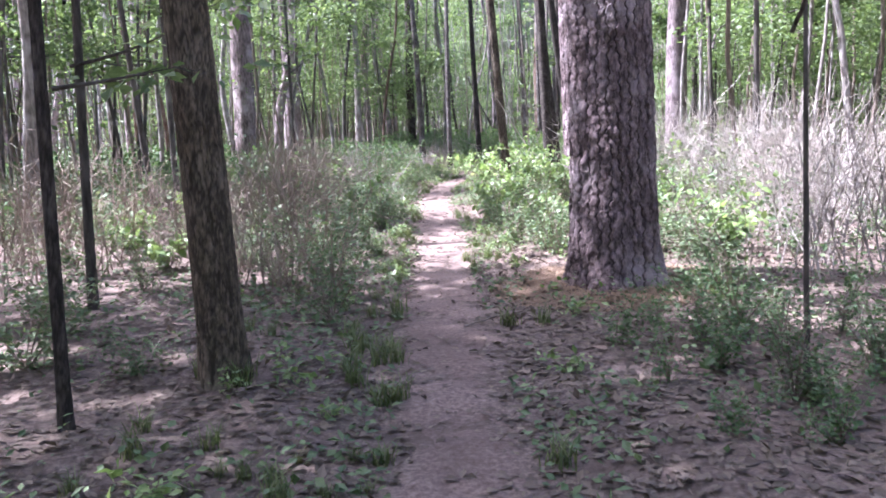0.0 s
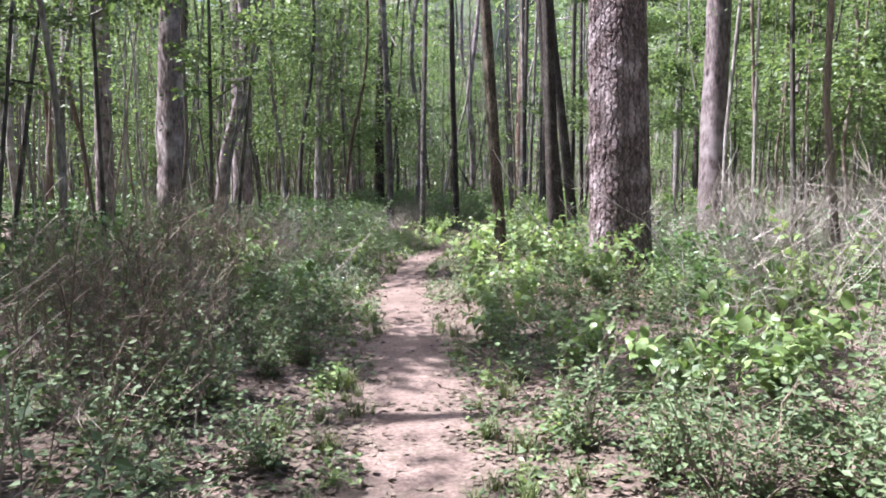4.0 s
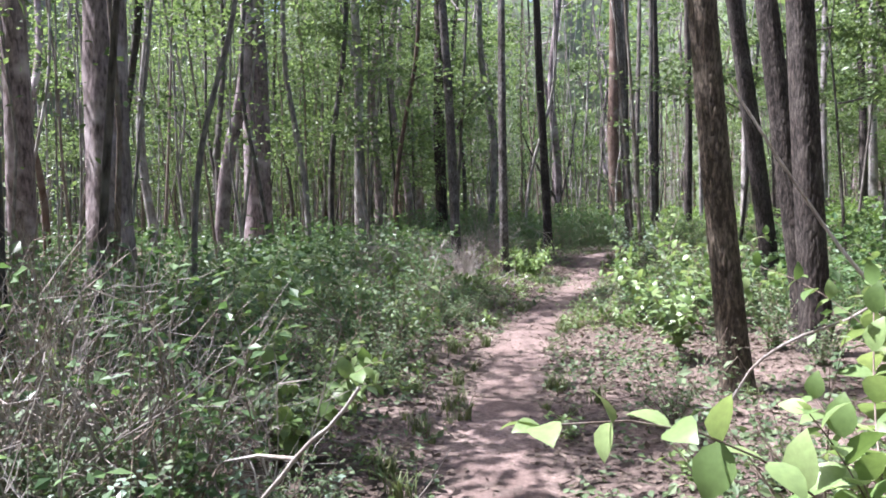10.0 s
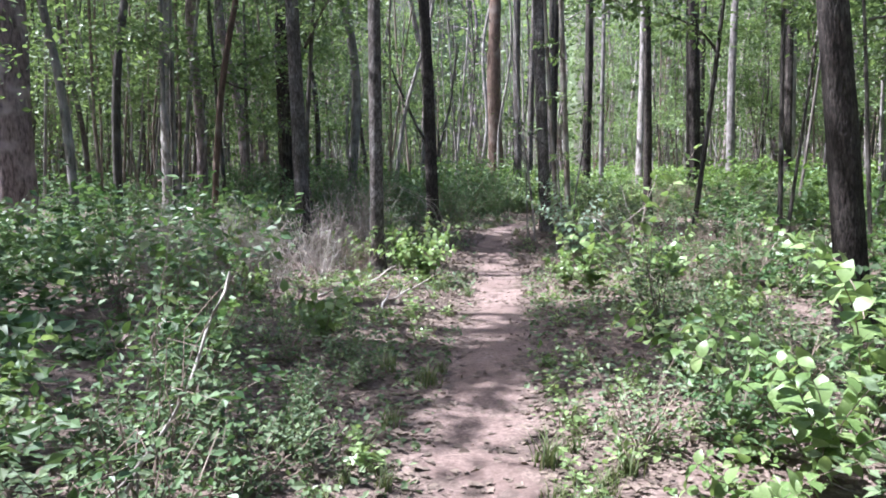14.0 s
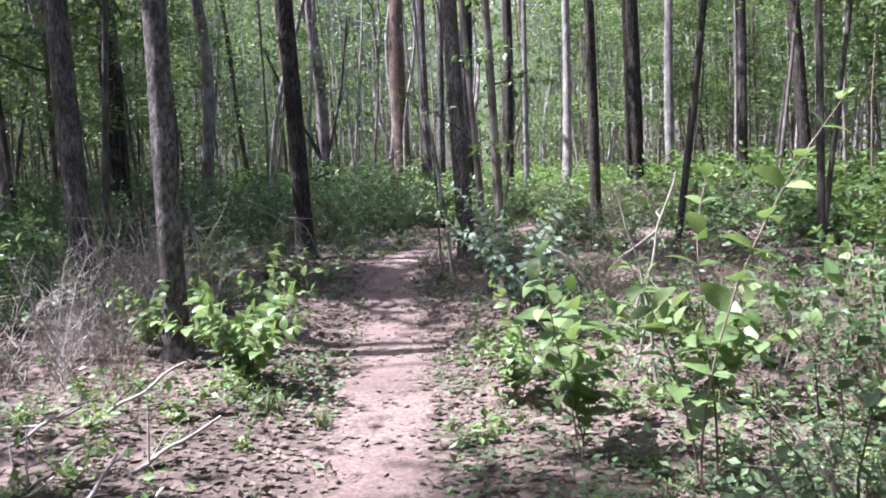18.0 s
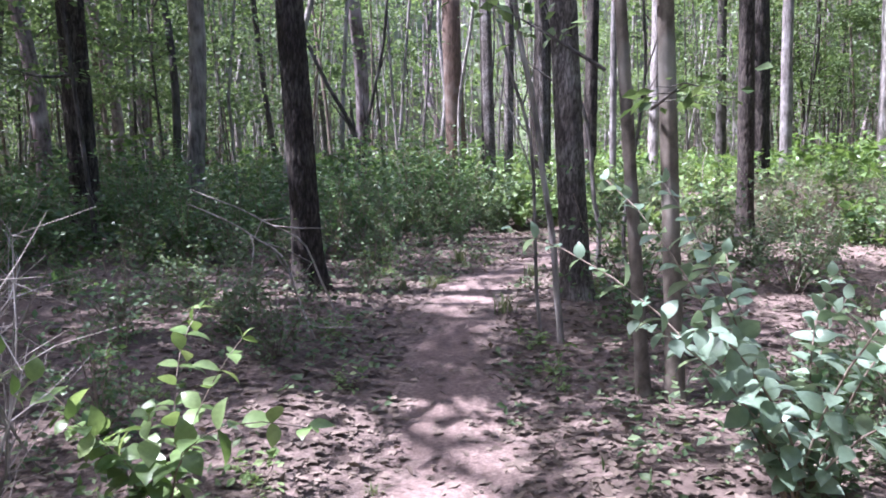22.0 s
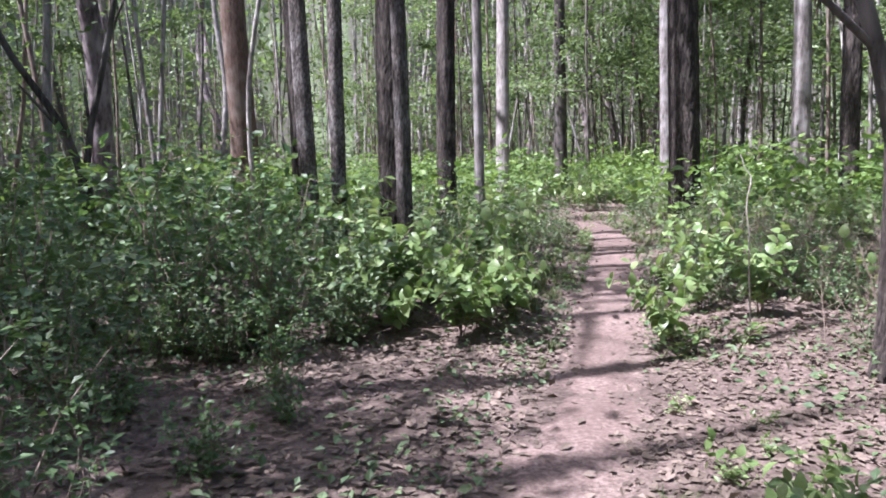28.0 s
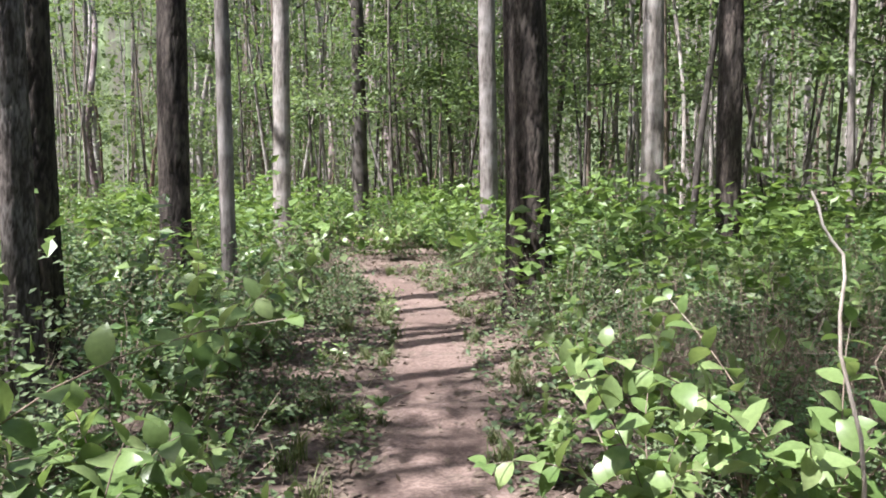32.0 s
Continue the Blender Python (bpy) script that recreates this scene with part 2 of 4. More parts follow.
def leaves(shape, kind, pos, d, size, r, tilt=0.5):
    """Leaves of a kind at pos, pointing along d."""
    v, f = leaf_template(kind)
    n = len(pos)
    if not n:
        return
    up = np.array([[0, 0, 1.0]]) + r.normal(0, tilt, (n, 3))
    m = frames_from(d, up) * np.reshape(size, (-1, 1, 1))
    w = np.einsum("nij,kj->nki", m, v) + pos[:, None]
    shape.add(w.reshape(-1, 3), (f[None] + (np.arange(n) * len(v))[:, None, None]).reshape(-1, f.shape[1]))


def balls(n, r):
    """Directions spread over the sphere."""
    d = r.normal(size=(n, 3))
    return d / np.linalg.norm(d, axis=1, keepdims=True)


# ---- ground ----
TRAIL = np.array([(1.9, -12), (1.6, -5), (1.4, 0), (1.22, 4.3), (1.05, 6.3), (0.87, 8.6), (0.76, 10.6), (0.5, 13.8), (0.28, 16), (0.2, 18.1),
                  (0.25, 21.0), (0.52, 23.2), (1.05, 26.2), (1.4, 28.4), (1.6, 30.3), (1.82, 32.0), (2.3, 33.4), (3.4, 34.8), (4.4, 36.0), (5.7, 37.8),
                  (6.85, 39.4), (8.1, 41.2), (8.95, 42.9), (9.1, 44.6), (8.5, 47.0), (7.0, 51.0), (6.0, 58.0)])
_s = np.r_[0, np.cumsum(np.hypot(*np.diff(TRAIL, axis=0).T))]
_q = np.arange(0, _s[-1], 0.08)
LINE = np.stack([np.interp(_q, _s, TRAIL[:, 0]), np.interp(_q, _s, TRAIL[:, 1])], -1)
for _ in range(3):
    LINE[6:-6] = np.mean([LINE[k:len(LINE) - 12 + k] for k in range(13)], 0)


def trail_distance(x, y):
    """Distance from the trail's middle line."""
    x, y = np.ravel(x), np.ravel(y)
    out = np.full(len(x), 1e9)
    for k in range(0, len(x), 4000):
        d = (x[k:k + 4000, None] - LINE[None, ::3, 0]) ** 2 + (y[k:k + 4000, None] - LINE[None, ::3, 1]) ** 2
        out[k:k + 4000] = np.sqrt(d.min(1))
    return out


_ph = np.random.RandomState(3).uniform(0, 6.28, (14, 3))


def rough_height(x, y):
    """Gentle unevenness of the ground in metres."""
    z = 0
    for k, (a, b, c) in enumerate(_ph):
        wave = 7.0 * 0.72 ** k
        z = z + 0.011 * wave ** 0.6 * np.sin(2 * np.pi * (x * math.cos(a) + y * math.sin(a)) / wave + c) * (0.6 + 0.4 * math.sin(b))
    return z


def rise(y):
    """The step up in the ground before the bend."""
    k = np.clip((np.asarray(y, float) - 29.8) / 2.8, 0, 1)
    return 0.24 * k * k * (3 - 2 * k)


def ground_height(x, y):
    x, y = np.asarray(x, float), np.asarray(y, float)
    d = trail_distance(x, y).reshape(x.shape)
    s = np.clip((d - 0.22) / 0.7, 0, 1)
    s = s * s * (3 - 2 * s)
    return rough_height(x, y) * (0.15 + 0.85 * s) + 0.06 * (s - 0.15) + rise(y)


def height_at(x, y):
    return float(ground_height(np.array([x]), np.array([y]))[0])


def axis_steps(lo, hi, step, far):
    """Even steps between lo and hi, growing outwards to far."""
    mid = np.arange(lo, hi + step / 2, step)
    out = step * np.cumsum(1.22 ** np.arange(1, 60))
    out = out[out < far]
    return np.r_[(lo - out)[::-1], mid, hi + out]


gx, gy = axis_steps(-8, 16, 0.14, 900), axis_steps(-3, 52, 0.14, 900)
X, Y = np.meshgrid(gx, gy, indexing="xy")
Z = ground_height(X, Y)
ii, jj = np.meshgrid(np.arange(len(gy) - 1), np.arange(len(gx) - 1), indexing="ij")
nx = len(gx)
ground = Shape().add(np.stack([X, Y, Z], -1).reshape(-1, 3), np.stack([ii * nx + jj, ii * nx + jj + 1, (ii + 1) * nx + jj + 1, (ii + 1) * nx + jj], -1).reshape(-1, 4))
tagged(new("ground", ground.mesh("ground", FLOOR, True)), "brown forest floor of soil and old pine straw", "ground", kind="structure")

# The bare trail: a strip along the line with a wavering edge.
_t = np.gradient(LINE, axis=0)
_t /= np.linalg.norm(_t, axis=1, keepdims=True)
_nrm = np.stack([-_t[:, 1], _t[:, 0]], -1)
_k = np.arange(len(LINE))
_wob = lambda a, b, c: 0.045 * np.sin(_k * a) + 0.04 * np.sin(_k * b + c) + 0.03 * np.sin(_k * 0.71 + 2 * c) + 0.03 * np.sin(_k * 1.37 + c) + np.random.RandomState(c).normal(0, 0.018, len(_k))
wl, wr = 0.34 + _wob(0.09, 0.23, 1), 0.34 + _wob(0.11, 0.29, 4)
u = np.linspace(-1, 1, 13)
off = np.where(u[None] < 0, u[None] * wr[:, None], u[None] * wl[:, None])
TX, TY = LINE[:, :1] + _nrm[:, :1] * off, LINE[:, 1:] + _nrm[:, 1:] * off
TZ = ground_height(TX, TY) + 0.012 * (1 - u[None] ** 4) - 0.005 + 0.006 * np.sin(TX * 31 + 3) * np.sin(TY * 27) + 0.008 * np.sin(TY * 9 + 2 * np.sin(TX * 5 + TY)) + np.random.RandomState(9).normal(0, 0.0025, TX.shape)
ii, jj = np.meshgrid(np.arange(len(LINE) - 1), np.arange(12), indexing="ij")
strip = Shape().add(np.stack([TX, TY, TZ], -1).reshape(-1, 3), np.stack([ii * 13 + jj + 1, ii * 13 + jj, (ii + 1) * 13 + jj, (ii + 1) * 13 + jj + 1], -1).reshape(-1, 4))
strip.fissure = np.repeat((np.abs(u) ** 1.5 * 0.95)[None], len(LINE), 0).ravel()
tagged(new("trail", strip.mesh("trail", SOIL, True)), "narrow footpath of bare reddish-brown packed soil", "path", kind="structure")

# ---- trees ----
# Sunny spots: x, y and radius on the ground.
START_GLADES = ((4.6, 8.0, 0.6), (5.5, 6.5, 1.0), (6.8, 9.0, 1.4), (5.0, 11.0, 1.2), (7.0, 14.0, 1.5), (-1.4, 10.2, 0.3), (-2.8, 10.8, 0.4), (-1.2, 13.6, 0.2), (0.15, 15.4, 0.6),
                (-0.4, 15.5, 0.3), (-0.6, 17.2, 0.0), (-1.8, 16.4, 0.3), (4.2, 16.4, 0.2))
BEND_GLADES = ((0.35, 20.9, 0.8), (1.6, 21.1, 0.3), (0.4, 22.4, 0.3), (1.5, 22.5, 0.4), (2.2, 22.7, 0.3), (-0.3, 26.6, 0.1), (-0.9, 27.4, 0.3), (-1.5, 28.4, 0.5), (2.9, 26.4, -0.2), (1.3, 30.0, 0.1), (2.4, 29.0, -0.1))
END_GLADES = ((1.7, 31.6, -0.6), (2.4, 34.0, -0.2), (3.9, 35.5, -0.3), (4.9, 36.0, 0.1), (3.9, 37.1, 0.2), (4.0, 38.1, 0.3), (3.7, 40.0, 0.0), (5.5, 41.8, 0.8), (4.4, 43.5, 0.5), (8.0, 45.5, 1.5), (11.0, 46.5, 1.5),
              (13.5, 44.0, 1.5), (6.0, 47.5, 1.5), (10.5, 40.0, 0.8), (8.7, 42.2, 0.9), (7.0, 43.5, 1.2), (9.5, 45.0, 1.2), (12.0, 43.0, 1.2), (2.0, 46.0, 0.7))
DEEP_GLADES = ((-6.0, 30.0, 1.5), (-9.0, 38.0, 2.0), (-10.0, 24.0, 1.5), (-5.0, 42.0, 1.5), (-13.0, 31.0, 1.5), (11.0, 33.0, 0.4), (14.0, 40.0, 1.5), (7.5, 18.0, 1.5), (9.5, 22.5, 1.5), (6.5, 26.0, 1.0),
               (-8.0, 28.0, 1.8), (-7.5, 35.0, 1.5), (-12.5, 37.0, 2.0), (-4.5, 24.0, 0.8), (-7.0, 32.5, 1.5), (-11.0, 27.5, 1.5), (-15.0, 34.0, 1.8), (-4.2, 32.2, 1.0), (-6.0, 36.0, 1.2))
GLADES = START_GLADES + BEND_GLADES + END_GLADES + DEEP_GLADES


def over_path(x, y, h=13.0):
    """How far the shade of a crown at that height falls from the trail."""
    k = h / math.tan(SUN_ELEV)
    return trail_distance(x - math.sin(SUN_AZ) * k, y - math.cos(SUN_AZ) * k)[0]


_glade = np.array(GLADES)


def open_to_sun(x, y, heights=(10.5, 13.0, 15.5)):
    """How far the shade of a crown at those heights stays from the sunny spots."""
    k = np.array(heights)[:, None] / math.tan(SUN_ELEV)
    d = np.hypot(x - math.sin(SUN_AZ) * k - _glade[:, 0], y - math.cos(SUN_AZ) * k - _glade[:, 1]) - _glade[:, 2]
    return float(d.min())


def canopy_for(x, y, n, thick):
    """The crown that suits a tree: none over the sunny spots, a small one at their rims."""
    c = open_to_sun(x, y)
    if c < 0.8:
        return HIGH_CROWNS[n % 5][0][:2], None
    if c < 1.8:
        return RIM_CROWNS[n % 3]
    if (not thick and math.sin(x * 0.55 + 1.7) * math.sin(y * 0.42 + 0.6) > 0.35):
        return THIN_CROWNS[n % 3]
    return THICK_CROWNS[n % 3] if thick else HIGH_CROWNS[n % 5]


def trunk_shape(r, height, lean, seed, sides=14, flare=1.5, plates=None, bend=0.02):
    """A tapered trunk with a root flare; lean in metres per metre. plates: width, height and depth of the bark's plates or ridges. Base at the origin."""
    q = np.random.RandomState(seed)
    fine = 3.9 if r > 0.3 else 4.6
    if plates:
        step = 0.0095 if r > 0.3 else min(0.03, max(0.016, plates[1] * 0.2))
        z = np.r_[np.arange(-0.1, fine, step), np.linspace(fine + 0.3, height, 20)]
        sides = int(np.clip(2 * np.pi * r / plates[0] * (12 if r > 0.3 else 4.0), 24, 250))
    else:
        z = np.r_[-0.1, 0.0, 0.06, 0.14, 0.28, 0.5, np.linspace(0.9, 8, 14), np.linspace(10, height, 6)]
    zz = np.clip(z, 0, None)
    rad = r * (1 - 0.75 * (zz / height) ** 1.2) * (1 + (flare - 1) * np.exp(-zz / (0.12 + 0.6 * r)))
    pa, pb = q.uniform(0, 6.28, 2)
    cx = lean[0] * zz + bend * r * 8 * (np.sin(zz * 0.7 + pa) - np.sin(pa)) * np.clip(zz / 4, 0, 1)
    cy = lean[1] * zz + bend * r * 8 * (np.sin(zz * 0.6 + pb) - np.sin(pb)) * np.clip(zz / 4, 0, 1)
    ang = np.linspace(0, 2 * np.pi, sides, endpoint=False)
    A, ZZ = np.meshgrid(ang, zz)
    R = rad[:, None] * (1 + 0.05 * np.sin(3 * A + pa + 0.4 * ZZ) + 0.03 * np.sin(5 * A + pb - 0.7 * ZZ))
    R = R + np.exp(-ZZ / 0.14) * (flare - 1) * 0.5 * r * np.maximum(0, np.sin(4 * A + pa))
    shape = Shape()
    if plates and r > 0.3:
        # Weaving upright fissures, broken across into flaky plates.
        w, h, depth = plates
        cols = int(2 * np.pi * r / w)
        U = A * r
        phase = q.uniform(0, 6.28, (cols, 3))
        edge = w * (np.arange(cols)[None] + 0.5 + 0.15 * np.sin(zz[:, None] * 7 + phase[:, 0]) + 0.11 * np.sin(zz[:, None] * 23 + phase[:, 1]) + 0.09 * np.sin(zz[:, None] * 83 + phase[:, 2]))
        gap = U[:, :, None] - edge[:, None]
        gap = gap - 2 * np.pi * r * np.round(gap / (2 * np.pi * r))
        du = np.abs(gap).min(2)
        column = np.where(gap < 0, 9.0, gap).argmin(2)
        dz, who = np.zeros(U.shape), np.zeros(U.shape, int)
        for c in range(cols):
            breaks = np.cumsum(h * q.uniform(0.25, 1.3, int(fine / h * 2) + 8)) - 0.5
            on = column == c
            zc = ZZ[on] + q.uniform(-0.5, 0.5) * np.where(gap[:, :, c][on] < 0, 0, gap[:, :, c][on]) + 0.012 * np.sin(U[on] * 90 + c)
            n = np.searchsorted(breaks, zc)
            n = np.clip(n, 1, len(breaks) - 1)
            dz[on] = np.minimum(zc - breaks[n - 1], breaks[n] - zc)
            who[on] = c * 97 + n
        lift = q.uniform(0, 1, cols * 97 + 200)[who]
        slope = q.normal(0, 0.1, cols * 97 + 200)[who]
        split = q.normal(0, 0.0012, U.shape) - 0.0025 * lift
        across = np.clip((2.6 * np.abs(dz) + split) / (0.005 + 0.005 * lift), 0, 1)
        crack = np.minimum(np.clip((du + split) / (0.005 + 0.005 * lift), 0, 1), 0.45 + 0.55 * across)
        scale = np.sin(U * 58 + 3 * np.sin(ZZ * 26 + who)) + np.sin(ZZ * 41 + 2.6 * np.sin(U * 47 + who * 1.7))
        scale = np.where(scale > 0.35, 1.0, np.where(scale < -0.6, -1.0, 0.0))
        R = R + depth * (crack ** 0.6 - 1) + 0.35 * depth * (lift - 0.5) * crack + slope * np.clip(dz, 0, 0.06) * crack + 0.0035 * scale * crack + q.normal(0, 0.0007, U.shape)
        # Painted crack shade, plus each plate's own tone.
        shape.fissure = (np.clip(1.0 - crack * 1.15, 0, 1) + 0.5 * (1 - lift) ** 2 + 0.12 - 0.12 * scale + q.normal(0, 0.05, U.shape)).clip(0, 1).ravel()
    elif plates:
        w, h, depth = plates
        n = int((fine + 0.4) * 2 * np.pi * r / (w * h))
        pu, pz = q.uniform(0, 2 * np.pi * r, n), np.sort(q.uniform(-0.3, fine + 0.2, n))
        lift = q.uniform(0.2, 1.0, n)
        U = A * r
        near, second, who = np.full(U.shape, 9.0), np.full(U.shape, 19.0), np.zeros(U.shape, int)
        for row in range(len(zz)):
            a, b = np.searchsorted(pz, (zz[row] - 2.2 * h, zz[row] + 2.2 * h))
            if b - a < 3:
                continue
            uu = U[row] + 0.16 * w * np.sin(zz[row] * 5.3 / h + U[row] * 1.1 / w) + 0.1 * w * np.sin(zz[row] * 13 / h - U[row] * 3.7 / w)
            du = np.abs(uu[:, None] - pu[None, a:b])
            du = np.abs(np.minimum(du, 2 * np.pi * r - du)) / w
            dz = (zz[row] - pz[None, a:b] + (0.12 * h * np.sin(U[row] * 4.1 / w + zz[row] * 3 / h) + 0.06 * h * np.sin(U[row] * 11 / w))[:, None]) / h
            dd = np.sqrt(du ** 2 + dz ** 2)
            two = np.partition(dd, 1, axis=1)
            near[row], second[row], who[row] = two[:, 0], two[:, 1], a + dd.argmin(1)
        crack = np.clip((second - near) / 0.46 + q.normal(0, 0.05, U.shape), 0, 1)
        R = R + depth * (crack ** 0.4 - 1) + 0.4 * depth * (lift[who] - 0.6) * crack + q.normal(0, depth * 0.035, U.shape)
        # Shade painted between the ridges, plus each ridge's own tone.
        shape.fissure = (np.clip(1.0 - crack * 1.5, 0, 1) * 0.9 + 0.55 * (1 - lift[who]) ** 2 + q.normal(0, 0.05, U.shape)).clip(0, 1).ravel()
    else:
        R = R + r * 0.035 * np.sin(A * int(7 + 40 * r) + 2.5 * np.sin(ZZ * 1.7 + A * 2)) + r * q.normal(0, 0.018, A.shape)
    V = np.stack([cx[:, None] + R * np.cos(A), cy[:, None] + R * np.sin(A), np.repeat(z[:, None], sides, 1)], -1)
    i, j = np.meshgrid(np.arange(len(z) - 1), np.arange(sides), indexing="ij")
    k = (j + 1) % sides
    f = np.stack([i * sides + j, i * sides + k, (i + 1) * sides + k, (i + 1) * sides + j], -1).reshape(-1, 4)
    return shape.add(V.reshape(-1, 3), f)


def crown_meshes(seed, spread, low, high, n, size, mat, limb_mat, trunk_r=0.05, count=8):
    """Limbs, one mesh each, and a leafy crown with gaps, about a trunk on the z axis."""
    q = np.random.RandomState(seed)
    limbs, crown = [], Shape()
    clumps = []
    for k in range(count):
        z0 = low + (high - low) * (k + q.rand()) / count
        a = k * 2.4 + q.uniform(-0.5, 0.5)
        reach = spread * q.uniform(0.5, 1.0) * (1 - 0.5 * (z0 - low) / (high - low + 0.1))
        t = np.linspace(0, 1, 7)[:, None]
        end = np.array([math.cos(a) * reach, math.sin(a) * reach, reach * q.uniform(0.05, 0.6)])
        pts = np.array([0, 0, z0]) + t * end + np.sin(t * 3) * q.normal(0, 0.08 * reach, 3)
        limb = Shape().add(*tube(pts, np.linspace(trunk_r * 0.5, trunk_r * 0.08, 7), 5))
        for c in (2, 4, 6):
            for side in (-1, 1):
                e = pts[c] + (end * 0.25 + side * 0.3 * reach * np.array([-math.sin(a), math.cos(a), q.uniform(-0.2, 0.3)])) * q.uniform(0.5, 1.1)
                limb.add(*tube([pts[c], (pts[c] + e) / 2 + q.normal(0, 0.03 * reach, 3), e], np.array((0.16, 0.1, 0.05)) * trunk_r, 4))
                clumps.append((e, reach * 0.10 + 0.07 * spread))
        for c in (3, 4, 5, 6):
            clumps.append((pts[c], reach * 0.12 + 0.07 * spread))
        limbs.append(limb.mesh("limb", limb_mat, True))
    wide = spread > 2.5
    if wide:
        clumps = [c for c in clumps if q.rand() < 0.55]
    per = max(1, n // len(clumps))
    for c, s in clumps:
        m = max(2, int(per * q.uniform(0.2, 1.8)))
        off = q.normal(0, 1, (m, 3)) * np.array([s, s, s * 0.35]) * (0.88 if wide else 0.8)
        d = off + q.normal(0, 0.4 * s, (m, 3)) + np.array([0, 0, -0.25 * s])
        leaves(crown, "quad", c + off, d, size * q.uniform(0.6, 1.3, m), q, 0.5)
    return limbs, crown.mesh("crown", mat)


def dress(base, crown, at=(0, 0, 0), turn=0.0):
    """Hangs limbs and crown on a trunk."""
    for me in crown[0]:
        ob = part("limb", me, base)
        ob.location, ob.rotation_euler = at, (0, 0, turn)
    if not crown[1]:
        return
    ob = part("crown", crown[1], base)
    ob.location, ob.rotation_euler = at, (0, 0, turn)


def tree(name, x, y, r, lean, mat, label, category, seed, height=20.0, flare=1.4, plates=None, crown=None, sides=14, bend=0.02, group="forest trees"):
    base = tagged(new(name), label, category, group)
    base.location = (x, y, height_at(x, y))
    part("trunk", trunk_shape(r, height, lean, seed, sides, flare, plates, bend).mesh("trunk", mat, not (plates and r > 0.3)), base)
    if crown and crown[1] and height > 12:
        crown = canopy_for(x + lean[0] * 12, y, seed, over_path(x + lean[0] * 12, y) < 4.0)
    if crown:
        reach = 12 if height > 12 else 3
        dress(base, crown, (lean[0] * reach, lean[1] * reach, 0), seed * 1.7)
    return base


HIGH_CROWNS = [crown_meshes(40 + k, 3.6, 9.5, 17.0, 1100, 0.24, CANOPY, GREY_BARK, 0.14, 4) for k in range(5)]
MID_CROWNS = [crown_meshes(60 + k, 2.2, 1.9 + 0.3 * k, 8.5, 2300, 0.11, CANOPY, DARK_BARK, 0.05, 4) for k in range(6)]

THICK_CROWNS = [crown_meshes(50 + k, 3.4, 9.5, 16.0, 1900, 0.2, CANOPY, GREY_BARK, 0.14, 5) for k in range(3)]
THIN_CROWNS = [crown_meshes(55 + k, 3.0, 9.5, 15.0, 720, 0.2, CANOPY, GREY_BARK, 0.12, 4) for k in range(3)]
RIM_CROWNS = [crown_meshes(58 + k, 1.9, 9.5, 14.5, 1000, 0.2, CANOPY, GREY_BARK, 0.12, 4) for k in range(3)]
LOW_SPRAYS = [crown_meshes(90 + k, 1.5, 2.4, 8.0, 380, 0.1, CANOPY, DARK_BARK, 0.03, 3) for k in range(4)]
SAPLING_TWIGS = [crown_meshes(75 + k, 0.75, 1.2, 4.0, 190, 0.085, CANOPY, DARK_BARK, 0.022, 4) for k in range(2)]


def pine(x, y, r, lean, seed, plates=None, label="tall pine with thick plated grey-pink bark"):
    return tree("pine_tree", x, y, r, lean, PLATED_BARK if plates else PINE_BARK, label, "tree", seed, 22, 1.25, plates, HIGH_CROWNS[seed % 5], 20, 0.004)


def hardwood(x, y, r, lean, seed, mat, label, high=True, flare=1.5, bend=0.02, height=17, ridges=None):
    return tree("hardwood_tree", x, y, r, lean, mat, label, "tree", seed, height, flare, ridges, HIGH_CROWNS[seed % 5] if high else ((HIGH_CROWNS[seed % 5][0][:3], None) if r > 0.06 else SAPLING_TWIGS[seed % 2]), 16, bend)


BIG_PLATES = (0.08, 0.2, 0.014)
RIDGES = (0.022, 0.09, 0.008)
pine(2.27, 7.75, 0.31, (-0.02, 0.0), 1, BIG_PLATES)
pine(3.12, 16.5, 0.385, (-0.03, 0.0), 2, BIG_PLATES)
pine(-6.0, 25.25, 0.34, (0.0, 0.0), 3)
pine(-6.9, 34.5, 0.38, (0.0, 0.0), 4)
pine(-8.1, 26.2, 0.23, (0.0, 0.0), 5)
pine(6.0, 21.9, 0.26, (0.0, 0.0), 6)
GREY, DARK = "grey-barked young hardwood among the shrubs", "dark-barked hardwood with rough bark"
hardwood(8.6, 40.3, 0.2, (-0.03, 0.0), 7, RIDGED_BARK, "tall dark trunk at the bend of the path", flare=1.45, bend=0.004, height=20, ridges=(0.045, 0.2, 0.014))
hardwood(-0.49, 4.8, 0.028, (0.03, 0.0), 11, RIDGED_BARK, "thin dark sapling trunk in leaf litter", False, 1.3, height=9, ridges=(0.02, 0.1, 0.003))
hardwood(0.02, 5.34, 0.108, (-0.035, 0.0), 12, RIDGED_BROWN, "furrowed dark brown trunk leaning beside the path", flare=1.22, ridges=(0.02, 0.085, 0.011))
hardwood(1.72, 19.0, 0.098, (-0.09, 0.0), 13, RIDGED_BROWN, "leaning brown trunk beside the path", flare=1.3, ridges=RIDGES)
hardwood(3.05, 21.6, 0.115, (-0.105, 0.03), 14, RIDGED_BARK, "leaning dark trunk in a pair", ridges=RIDGES)
hardwood(2.76, 20.5, 0.12, (-0.06, 0.0), 15, RIDGED_BARK, "rough dark trunk in a pair", ridges=RIDGES)
hardwood(3.8, 25.1, 0.125, (-0.12, 0.0), 16, RIDGED_BARK, "leaning dark trunk above bright shrubs", ridges=RIDGES)
hardwood(0.9, 32.95, 0.107, (-0.03, -0.03), 17, RIDGED_BARK, "nearly black trunk at the bend of the path", flare=1.5, ridges=RIDGES)
